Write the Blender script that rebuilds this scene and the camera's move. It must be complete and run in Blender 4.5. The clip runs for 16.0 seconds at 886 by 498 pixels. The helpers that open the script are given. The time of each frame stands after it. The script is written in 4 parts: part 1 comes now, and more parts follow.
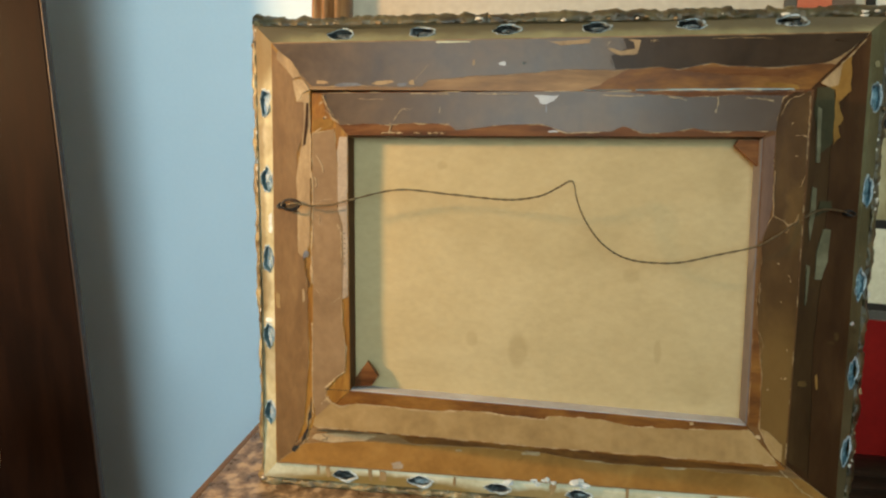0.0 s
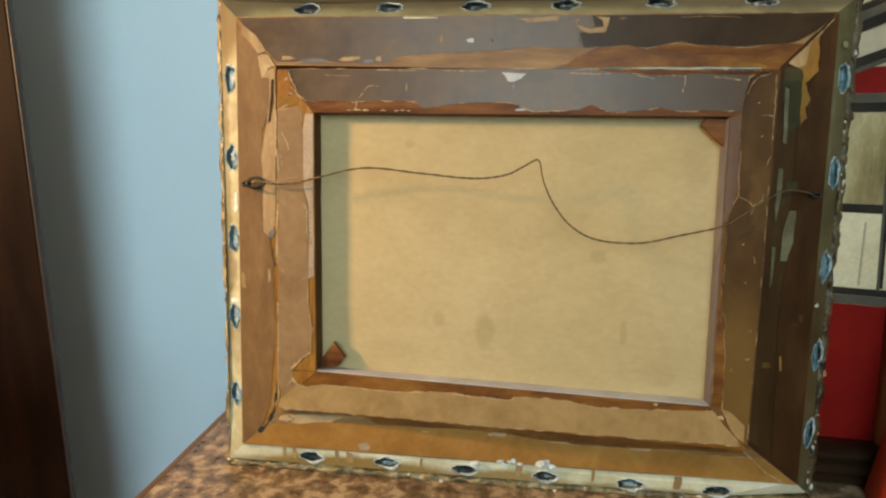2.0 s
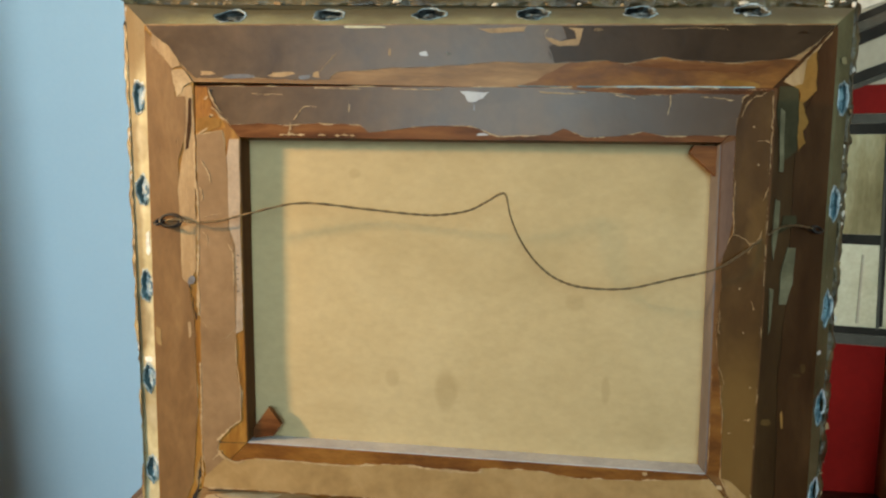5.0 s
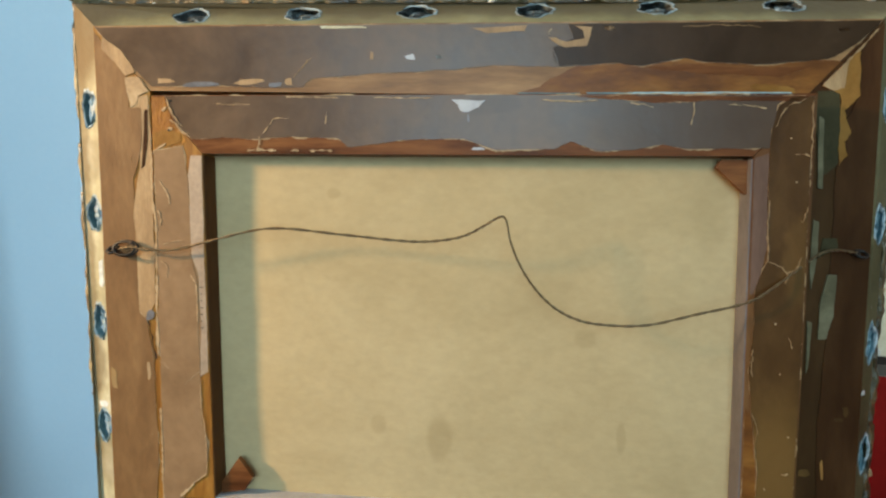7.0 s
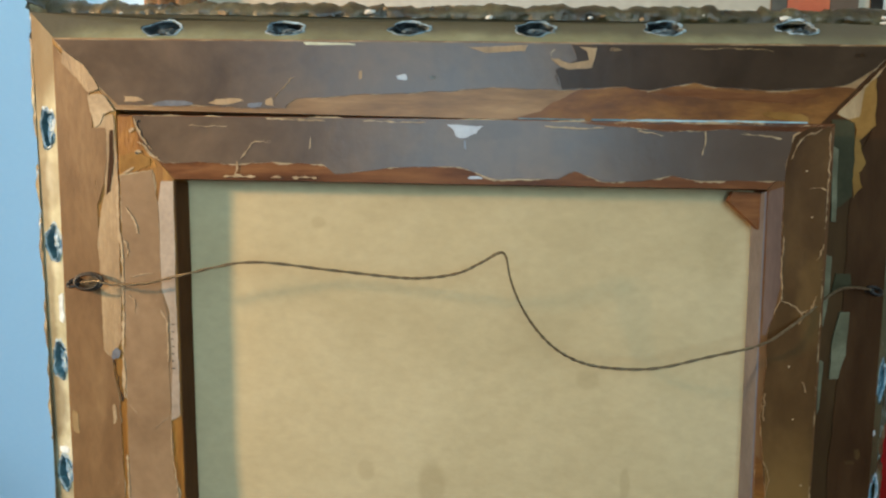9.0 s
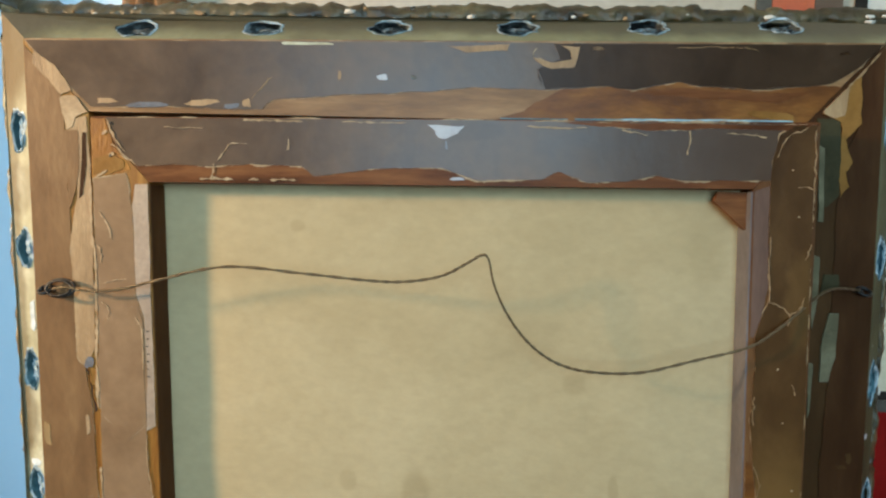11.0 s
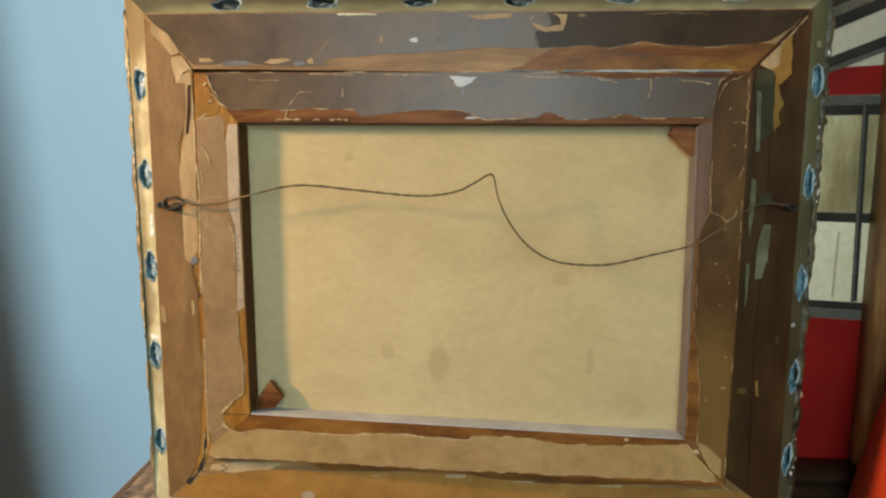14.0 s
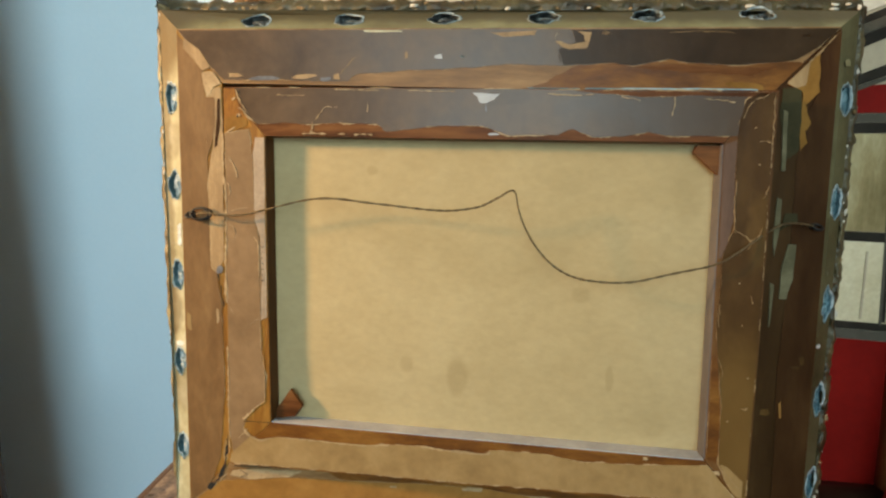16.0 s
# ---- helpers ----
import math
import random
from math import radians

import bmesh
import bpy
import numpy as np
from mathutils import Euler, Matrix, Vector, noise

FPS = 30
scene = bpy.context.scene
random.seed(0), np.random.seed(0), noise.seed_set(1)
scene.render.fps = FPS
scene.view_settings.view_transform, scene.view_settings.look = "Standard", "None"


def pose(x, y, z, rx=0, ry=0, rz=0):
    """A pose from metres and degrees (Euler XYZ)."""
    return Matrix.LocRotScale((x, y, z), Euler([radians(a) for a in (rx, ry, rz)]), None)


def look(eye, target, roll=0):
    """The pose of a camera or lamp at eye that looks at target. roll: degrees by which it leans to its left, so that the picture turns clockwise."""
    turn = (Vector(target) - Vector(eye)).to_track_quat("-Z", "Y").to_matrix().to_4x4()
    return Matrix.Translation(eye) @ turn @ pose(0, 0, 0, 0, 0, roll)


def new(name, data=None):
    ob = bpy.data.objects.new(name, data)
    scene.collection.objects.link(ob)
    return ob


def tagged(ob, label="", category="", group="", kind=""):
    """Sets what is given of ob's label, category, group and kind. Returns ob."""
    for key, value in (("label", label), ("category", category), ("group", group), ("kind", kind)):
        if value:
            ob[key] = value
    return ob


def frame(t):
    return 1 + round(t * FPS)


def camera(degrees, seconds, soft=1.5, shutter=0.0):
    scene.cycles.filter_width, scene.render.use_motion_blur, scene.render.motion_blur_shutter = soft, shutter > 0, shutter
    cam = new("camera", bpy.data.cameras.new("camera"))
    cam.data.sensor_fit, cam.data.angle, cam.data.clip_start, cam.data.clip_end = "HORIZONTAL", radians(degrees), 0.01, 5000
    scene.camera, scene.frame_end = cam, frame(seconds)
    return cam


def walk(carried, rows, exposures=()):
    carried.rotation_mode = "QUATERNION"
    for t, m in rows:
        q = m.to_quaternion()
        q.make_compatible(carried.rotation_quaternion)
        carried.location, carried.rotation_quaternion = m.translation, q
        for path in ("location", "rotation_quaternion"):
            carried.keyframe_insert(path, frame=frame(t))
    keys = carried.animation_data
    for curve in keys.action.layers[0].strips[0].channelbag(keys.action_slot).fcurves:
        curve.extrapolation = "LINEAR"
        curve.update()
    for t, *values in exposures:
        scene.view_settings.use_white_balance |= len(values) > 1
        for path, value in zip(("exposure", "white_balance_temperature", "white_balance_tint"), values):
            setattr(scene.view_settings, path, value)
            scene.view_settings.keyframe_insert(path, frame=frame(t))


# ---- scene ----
cam = camera(78.64, 16.0, soft=2.3)
PATH = [
    (0, (-0.0049, -0.6981, 0.0675), (-0.1718, 0.2843, -0.0164), 1.10),
    (0.5, (-0.0073, -0.6985, 0.0599), (-0.1832, 0.2817, -0.0314), 0.79),
    (1, (0.0037, -0.6984, 0.0568), (-0.1658, 0.2822, -0.0414), 1.03),
    (1.5, (0.0140, -0.6965, 0.0592), (-0.1478, 0.2858, -0.0353), 1.56),
    (2, (0.0275, -0.6871, 0.0517), (-0.1244, 0.2964, -0.0466), 1.57),
    (2.5, (0.0304, -0.6748, 0.0564), (-0.1139, 0.3090, -0.0496), 1.09),
    (3, (0.0245, -0.6510, 0.0559), (-0.1244, 0.3329, -0.0435), 1.53),
    (3.5, (0.0355, -0.6263, 0.0710), (-0.0960, 0.3611, -0.0171), 1.36),
    (4, (0.0428, -0.6039, 0.0772), (-0.0845, 0.3843, -0.0081), 1.49),
    (6.5, (0.0040, -0.5370, 0.0958), (-0.0443, 0.4595, 0.0278), -0.05),
    (7, (0.0306, -0.5060, 0.1033), (-0.0663, 0.4866, 0.0304), 0.52),
    (7.5, (0.0172, -0.4844, 0.1166), (-0.0623, 0.5099, 0.0464), 0.39),
    (8, (0.0039, -0.4658, 0.1237), (-0.0706, 0.5286, 0.0495), 0.31),
    (8.5, (0.0110, -0.4638, 0.1390), (-0.0502, 0.5319, 0.0683), 0.60),
    (9, (0.0158, -0.4685, 0.1328), (-0.0474, 0.5267, 0.0581), 0.85),
    (11.5, (0.0269, -0.4566, 0.1286), (-0.0253, 0.5402, 0.0686), 0.48),
    (12, (0.0322, -0.4762, 0.1306), (-0.0337, 0.5192, 0.0613), 0.25),
    (12.5, (0.0505, -0.5252, 0.1170), (-0.0491, 0.4659, 0.0286), -0.08),
    (13, (0.0391, -0.5690, 0.1157), (-0.0439, 0.4244, 0.0365), -0.49),
    (13.5, (0.0120, -0.5844, 0.0769), (-0.0346, 0.4083, -0.0345), 0.12),
    (14, (0.0408, -0.6078, 0.0779), (-0.0527, 0.3823, -0.0265), 0.54),
    (14.5, (0.0299, -0.6145, 0.0594), (-0.1215, 0.3676, -0.0528), 0.07),
    (15, (0.0368, -0.6109, 0.0705), (-0.1056, 0.3728, -0.0394), 0.44),
    (15.5, (0.0373, -0.6089, 0.0745), (-0.0953, 0.3770, -0.0276), 0.94),
    (16, (0.0379, -0.6122, 0.0881), (-0.0891, 0.3752, -0.0065), 1.32),
]
# The painting leans back a little; BASE lays its own axes (x right, y away, z up) into the room.
TABLE = 0.80
LEAN = 2.4
BASE = Matrix.Translation((0, 0, TABLE + 0.352 * math.cos(radians(LEAN)))) @ pose(0, 0, 0, -LEAN)
EXPOSURES = [(0, 0.02, 6650, 9), (2, 0.05, 6700, 10), (4, 0.03, 6500, 9), (6.5, 0.05, 5850, 7.5), (9, 0.05, 5400, 6.5), (11.5, 0.06, 5250, 6), (12, 0.06, 5250, 6), (13, 0.06, 5850, 8), (14, 0.02, 6250, 8), (15, 0.02, 6450, 9), (16, 0.03, 6450, 8.5)]
walk(cam, [(t, BASE @ look(eye, target, roll)) for t, eye, target, roll in PATH], EXPOSURES)

# ---- light ----
world = bpy.data.worlds.new("sky")
scene.world = world
world.use_nodes = True
wn = world.node_tree.nodes
sky = wn.new("ShaderNodeTexSky")
sky.sky_type, sky.sun_disc, sky.sun_elevation, sky.sun_rotation = "NISHITA", False, radians(35), radians(230)
world.node_tree.links.new(sky.outputs[0], wn["Background"].inputs[0])
wn["Background"].inputs[1].default_value = 0.1


def area_lamp(name, eye, target, size, size_y, watts, colour):
    data = bpy.data.lights.new(name, "AREA")
    data.shape, data.size, data.size_y, data.energy, data.color = "RECTANGLE", size, size_y, watts, colour
    ob = new(name, data)
    ob.matrix_world = look(eye, target)
    return ob


area_lamp("window_light", (0.08, -2.76, 1.85), (0.0, 0.3, 1.2), 1.55, 1.35, 60, (0.70, 0.92, 0.97))
area_lamp("lamp_light", (-1.29, -0.505, 1.585), (0, 0.02, 1.16), 0.125, 0.125, 31, (1.0, 0.59, 0.26))


# ---- materials ----
def material(name, stops, scale=8.0, detail=6.0, rough=0.6, metal=0.0, bump=0.15, stretch=(1, 1, 1), fine=None, spec=0.5, seed=0.0,
             rough_to=None, contrast=(0.3, 0.7), grain=0.2, warp=0.0, flecks=None, fleck_scale=30, fleck_at=0.64):
    """A surface with two sizes of mottling, grain relief and uneven gloss."""
    m = bpy.data.materials.new(name)
    m.use_nodes = True
    t = m.node_tree
    n, l = t.nodes, t.links
    b = n["Principled BSDF"]
    co = n.new("ShaderNodeTexCoord")
    mp = n.new("ShaderNodeMapping")
    mp.inputs["Scale"].default_value = stretch
    mp.inputs["Location"].default_value = (seed, seed * 1.7, seed * 0.6)
    l.new(co.outputs["Object"], mp.inputs[0])
    big = n.new("ShaderNodeTexNoise")
    big.inputs["Scale"].default_value, big.inputs["Detail"].default_value = scale, detail
    big.inputs["Roughness"].default_value = 0.62
    big.inputs["Distortion"].default_value = warp
    l.new(mp.outputs[0], big.inputs[0])
    ramp = n.new("ShaderNodeValToRGB")
    e = ramp.color_ramp.elements
    lo, hi = contrast
    while len(e) < len(stops):
        e.new(0.5)
    for k, c in enumerate(stops):
        e[k].position = lo + (hi - lo) * k / max(1, len(stops) - 1)
        e[k].color = (*c, 1)
    l.new(big.outputs[0], ramp.inputs[0])
    small = n.new("ShaderNodeTexNoise")
    small.inputs["Scale"].default_value = fine or scale * 14
    small.inputs["Detail"].default_value = 4
    l.new(mp.outputs[0], small.inputs[0])
    mix = n.new("ShaderNodeMix")
    mix.data_type, mix.blend_type = "RGBA", "OVERLAY"
    mix.inputs[0].default_value = grain
    l.new(ramp.outputs[0], mix.inputs[6])
    l.new(small.outputs[0], mix.inputs[7])
    if flecks:
        fn = n.new("ShaderNodeTexNoise")
        fn.inputs["Scale"].default_value, fn.inputs["Detail"].default_value, fn.inputs["Roughness"].default_value = fleck_scale, 8, 0.7
        l.new(mp.outputs[0], fn.inputs[0])
        fr = n.new("ShaderNodeValToRGB")
        fr.color_ramp.elements[0].position, fr.color_ramp.elements[1].position = fleck_at, fleck_at + 0.03
        l.new(fn.outputs[0], fr.inputs[0])
        fm = n.new("ShaderNodeMix")
        fm.data_type = "RGBA"
        l.new(fr.outputs[0], fm.inputs[0])
        l.new(mix.outputs[2], fm.inputs[6])
        fm.inputs[7].default_value = (*flecks, 1)
        l.new(fm.outputs[2], b.inputs["Base Color"])
    else:
        l.new(mix.outputs[2], b.inputs["Base Color"])
    rr = n.new("ShaderNodeMapRange")
    rr.inputs[3].default_value, rr.inputs[4].default_value = rough - 0.08, rough_to or rough + 0.12
    l.new(big.outputs[0], rr.inputs[0])
    l.new(rr.outputs[0], b.inputs["Roughness"])
    b.inputs["Metallic"].default_value = metal
    b.inputs["Specular IOR Level"].default_value = spec
    add = n.new("ShaderNodeMath")
    add.operation = "ADD"
    l.new(big.outputs[0], add.inputs[0])
    l.new(small.outputs[0], add.inputs[1])
    bp = n.new("ShaderNodeBump")
    bp.inputs["Strength"].default_value, bp.inputs["Distance"].default_value = bump, 0.003
    l.new(add.outputs[0], bp.inputs["Height"])
    l.new(bp.outputs[0], b.inputs["Normal"])
    return m


PAPER = material("brown_paper", [(0.05, 0.031, 0.018), (0.078, 0.049, 0.028), (0.112, 0.07, 0.038)], 17, rough=0.32, bump=0.1, flecks=(0.19, 0.13, 0.08), fleck_scale=24, fleck_at=0.70, contrast=(0.22, 0.78), warp=0.45, spec=0.26, fine=95, grain=0.17)
PAPER_WARM = material("red_brown_paper", [(0.105, 0.055, 0.022), (0.155, 0.085, 0.034), (0.21, 0.122, 0.05)], 17, rough=0.4, bump=0.12, stretch=(2, 1, 0.8), seed=2, flecks=(0.22, 0.15, 0.08), fleck_scale=26, fleck_at=0.69, spec=0.2, contrast=(0.22, 0.78), warp=0.45, fine=95, grain=0.17)
PAPER_TAN = material("tan_paper", [(0.19, 0.116, 0.046), (0.25, 0.16, 0.066), (0.32, 0.214, 0.096)], 17, rough=0.45, bump=0.12, seed=3, flecks=(0.32, 0.25, 0.12), fleck_scale=26, fleck_at=0.69, spec=0.12, contrast=(0.22, 0.78), warp=0.45, fine=95, grain=0.17)
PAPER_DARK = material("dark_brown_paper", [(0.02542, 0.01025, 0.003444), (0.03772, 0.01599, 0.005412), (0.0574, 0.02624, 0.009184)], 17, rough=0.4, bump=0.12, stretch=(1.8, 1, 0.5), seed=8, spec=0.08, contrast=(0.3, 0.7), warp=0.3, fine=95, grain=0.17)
OCHRE = material("ochre_bare_strip", [(0.17, 0.1, 0.037), (0.26, 0.16, 0.066), (0.36, 0.245, 0.115)], 22, rough=0.6, bump=0.2, stretch=(2, 1, 0.6), seed=5)
OLIVE = material("grey_green_glue", [(0.0187, 0.01615, 0.007225), (0.0323, 0.02805, 0.01317), (0.0527, 0.0459, 0.0221)], 14, rough=0.6, spec=0.06, bump=0.15, seed=6)
TORN = material("torn_paper_fibre", [(0.2, 0.13, 0.062), (0.3, 0.215, 0.115), (0.42, 0.32, 0.19)], 40, rough=0.85, bump=0.3)
LILAC = material("lilac_grey_paper", [(0.25, 0.26, 0.28), (0.33, 0.34, 0.36), (0.4, 0.41, 0.42)], 18, rough=0.6, bump=0.1)
PINK = material("pinkish_brown_edge", [(0.085, 0.05, 0.034), (0.13, 0.078, 0.055)], 12, rough=0.5, bump=0.1, stretch=(3, 1, 0.5), spec=0.1)
WOOD_X = material("orange_wood", [(0.115, 0.058, 0.02), (0.185, 0.1, 0.038), (0.255, 0.15, 0.065)], 20, rough=0.42, stretch=(0.35, 1, 2.2), bump=0.15, flecks=(0.1, 0.036, 0.008), fleck_scale=13, fleck_at=0.62, spec=0.2, contrast=(0.36, 0.64), warp=0.25, fine=230, grain=0.3)
WOOD_Z = material("orange_wood_upright", [(0.12, 0.045, 0.007), (0.2, 0.09, 0.014), (0.28, 0.143, 0.028)], 20, rough=0.42, stretch=(2.2, 1, 0.35), bump=0.15, spec=0.2, contrast=(0.36, 0.64), warp=0.25, fine=230, grain=0.3)
REDWOOD = material("red_brown_wood", [(0.05, 0.018, 0.006), (0.1, 0.038, 0.012), (0.16, 0.068, 0.022)], 20, rough=0.42, stretch=(0.3, 1, 2.2), bump=0.15, flecks=(0.3, 0.2, 0.11), fleck_scale=30, fleck_at=0.70, spec=0.08, contrast=(0.36, 0.64), warp=0.25, fine=230, grain=0.3)
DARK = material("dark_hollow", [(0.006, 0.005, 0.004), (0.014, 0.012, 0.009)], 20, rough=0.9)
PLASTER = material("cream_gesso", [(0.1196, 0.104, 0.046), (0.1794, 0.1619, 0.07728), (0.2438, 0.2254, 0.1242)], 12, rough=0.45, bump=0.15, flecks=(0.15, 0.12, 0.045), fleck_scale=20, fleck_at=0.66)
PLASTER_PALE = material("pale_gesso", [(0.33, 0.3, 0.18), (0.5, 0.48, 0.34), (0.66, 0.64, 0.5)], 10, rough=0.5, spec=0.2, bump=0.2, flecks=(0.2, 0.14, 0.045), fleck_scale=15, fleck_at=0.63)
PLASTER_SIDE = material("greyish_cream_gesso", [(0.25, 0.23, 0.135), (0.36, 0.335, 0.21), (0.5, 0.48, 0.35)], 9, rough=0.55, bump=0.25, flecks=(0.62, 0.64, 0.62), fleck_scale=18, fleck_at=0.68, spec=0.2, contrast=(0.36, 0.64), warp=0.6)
WOOD_BRIGHT = material("bright_orange_wood", [(0.15, 0.056, 0.006), (0.235, 0.1, 0.011), (0.32, 0.155, 0.025)], 20, rough=0.4, stretch=(2, 1, 0.6), bump=0.15, spec=0.2, contrast=(0.36, 0.64), warp=0.25, fine=230, grain=0.3)
GOLDEN = material("golden_bared_wood", [(0.1066, 0.0451, 0.0082), (0.1763, 0.0861, 0.0164), (0.2378, 0.1312, 0.0328)], 12, rough=0.5, spec=0.1, stretch=(1, 1, 1), bump=0.2)
PAPER_BAR = material("worn_brown_paper", [(0.135, 0.082, 0.04), (0.182, 0.112, 0.056), (0.235, 0.15, 0.078)], 17, rough=0.42, bump=0.1, seed=6, spec=0.16, warp=0.45, fine=95, grain=0.17, contrast=(0.22, 0.78))
PAPER_RUST = material("rust_brown_paper", [(0.18, 0.083, 0.018), (0.25, 0.122, 0.029), (0.31, 0.165, 0.046)], 17, rough=0.42, bump=0.12, seed=4, spec=0.15, warp=0.45, fine=95, grain=0.17, contrast=(0.22, 0.78))
GLUE = material("pale_grey_green_glue", [(0.06, 0.052, 0.026), (0.1, 0.088, 0.047), (0.15, 0.132, 0.075)], 30, rough=0.5, bump=0.15, spec=0.15)
PALE_PAPER = material("pale_torn_paper", [(0.24, 0.155, 0.072), (0.31, 0.21, 0.105), (0.39, 0.28, 0.15)], 30, rough=0.7, bump=0.15, fine=240, grain=0.25)
PINK_PAPER = material("pinkish_cream_paper", [(0.2, 0.145, 0.095), (0.27, 0.2, 0.135), (0.34, 0.26, 0.18)], 26, rough=0.6, bump=0.12, fine=220, grain=0.25)
MAUVE = material("mauve_grey_wood", [(0.085, 0.08, 0.084), (0.115, 0.108, 0.112), (0.15, 0.142, 0.146)], 24, rough=0.55, bump=0.1, stretch=(3, 1, 0.5), spec=0.1)
BLUE_GREY = material("blue_grey_paper_and_sheen", [(0.075, 0.072, 0.075), (0.12, 0.115, 0.12), (0.17, 0.165, 0.17)], 26, rough=0.35, bump=0.12, spec=0.3)
UMBER_SHADE = material("umber_groove_shade", [(0.0272, 0.0128, 0.00416), (0.04, 0.0196, 0.0064), (0.06, 0.0304, 0.0104)], 17, rough=0.45, bump=0.12, stretch=(2.0, 1, 0.4), seed=14, spec=0.08, fine=95, grain=0.17, warp=0.3)
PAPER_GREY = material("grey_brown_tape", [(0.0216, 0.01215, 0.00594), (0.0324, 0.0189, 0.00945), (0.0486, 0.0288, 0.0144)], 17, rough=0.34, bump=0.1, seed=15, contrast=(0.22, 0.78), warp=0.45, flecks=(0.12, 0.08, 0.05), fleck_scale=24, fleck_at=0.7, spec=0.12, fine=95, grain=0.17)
WOOD_DEEP = material("deep_orange_wood", [(0.0748, 0.0264, 0.0044), (0.1364, 0.0528, 0.00792), (0.1936, 0.088, 0.01584)], 20, rough=0.42, stretch=(0.5, 1, 1.6), bump=0.15, spec=0.2, contrast=(0.36, 0.64), warp=0.25, fine=230, grain=0.3)
PLASTER_SHADED = material("shaded_olive_gesso", [(0.041, 0.03608, 0.01558), (0.0738, 0.0656, 0.03034), (0.1148, 0.105, 0.05412)], 12, rough=0.5, spec=0.12, bump=0.15, flecks=(0.4, 0.42, 0.4), fleck_scale=26, fleck_at=0.69)
SHADE_STAIN = material("shade_and_stain_gesso", [(0.012, 0.013, 0.013), (0.045, 0.055, 0.055), (0.34, 0.4, 0.41)], 110, rough=0.4, bump=0.5)
PAPER_DIM = material("dimmed_brown_paper", [(0.036, 0.0172, 0.0048), (0.056, 0.028, 0.0082), (0.083, 0.044, 0.0135)], 17, rough=0.4, bump=0.12, stretch=(1.4, 1, 0.8), seed=12, flecks=(0.2, 0.13, 0.06), fleck_scale=26, fleck_at=0.68, spec=0.1, contrast=(0.3, 0.7), warp=0.3, fine=95, grain=0.17)
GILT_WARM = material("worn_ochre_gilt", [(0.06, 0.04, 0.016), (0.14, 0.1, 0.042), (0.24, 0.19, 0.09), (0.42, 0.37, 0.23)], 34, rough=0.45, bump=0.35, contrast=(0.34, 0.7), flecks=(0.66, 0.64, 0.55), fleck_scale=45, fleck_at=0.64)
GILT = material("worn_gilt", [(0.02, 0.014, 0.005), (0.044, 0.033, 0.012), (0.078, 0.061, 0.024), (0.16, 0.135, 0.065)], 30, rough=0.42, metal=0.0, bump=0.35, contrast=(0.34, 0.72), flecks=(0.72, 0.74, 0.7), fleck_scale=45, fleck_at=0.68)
LIP = material("white_broken_gesso", [(0.3, 0.34, 0.34), (0.5, 0.55, 0.55), (0.72, 0.75, 0.74)], 80, rough=0.5, bump=0.5)
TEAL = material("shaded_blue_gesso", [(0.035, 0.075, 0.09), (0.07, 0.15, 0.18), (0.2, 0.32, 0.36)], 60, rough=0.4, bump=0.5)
TEAL_GLINT = material("bluish_glint", [(0.12, 0.2, 0.22), (0.2, 0.32, 0.35), (0.36, 0.5, 0.52)], 60, rough=0.35, bump=0.3)
CHIP = material("white_chipped_gesso", [(0.16, 0.22, 0.25), (0.3, 0.38, 0.41), (0.55, 0.6, 0.62)], 70, rough=0.35, bump=0.5)
CANVAS = material("canvas", [(0.34, 0.262, 0.135), (0.375, 0.292, 0.155), (0.41, 0.325, 0.18)], 8, rough=0.85, bump=0.08, spec=0.2, contrast=(0.27, 0.73), stretch=(0.8, 1, 1.3), warp=0.4, grain=0.12, fine=120)


def lay_stains_and_tones(m, stains, colour, fray=0.004):
    """Lays soft-edged blots, given by centre and half sizes, over a material's colour."""
    t = m.node_tree
    n, l = t.nodes, t.links
    b = n["Principled BSDF"]
    co = n.new("ShaderNodeTexCoord")
    shift = n.new("ShaderNodeTexNoise")
    shift.inputs["Scale"].default_value, shift.inputs["Detail"].default_value = 45, 6
    l.new(co.outputs["Object"], shift.inputs[0])
    away = n.new("ShaderNodeVectorMath")
    away.operation = "MULTIPLY_ADD"
    away.inputs[1].default_value = (fray,) * 3
    l.new(shift.outputs["Color"], away.inputs[0])
    l.new(co.outputs["Object"], away.inputs[2])
    for cx, cz, w, h, strength in stains:
        mp = n.new("ShaderNodeMapping")
        mp.inputs["Scale"].default_value = (1 / w, 0.001, 1 / h)
        mp.inputs["Location"].default_value = (-(cx + fray / 2) / w, 0, -(cz + fray / 2) / h)
        l.new(away.outputs[0], mp.inputs[0])
        g = n.new("ShaderNodeTexGradient")
        g.gradient_type = "SPHERICAL"
        l.new(mp.outputs[0], g.inputs[0])
        r = n.new("ShaderNodeMapRange")
        r.interpolation_type = "SMOOTHSTEP"
        r.inputs[1].default_value, r.inputs[2].default_value, r.inputs[4].default_value = 0.0, 0.45, strength
        l.new(g.outputs[1], r.inputs[0])
        mix = n.new("ShaderNodeMix")
        mix.data_type = "RGBA"
        l.new(r.outputs[0], mix.inputs[0])
        old = b.inputs["Base Color"].links[0].from_socket
        l.new(old, mix.inputs[6])
        mix.inputs[7].default_value = (*colour, 1)
        l.new(mix.outputs[2], b.inputs["Base Color"])


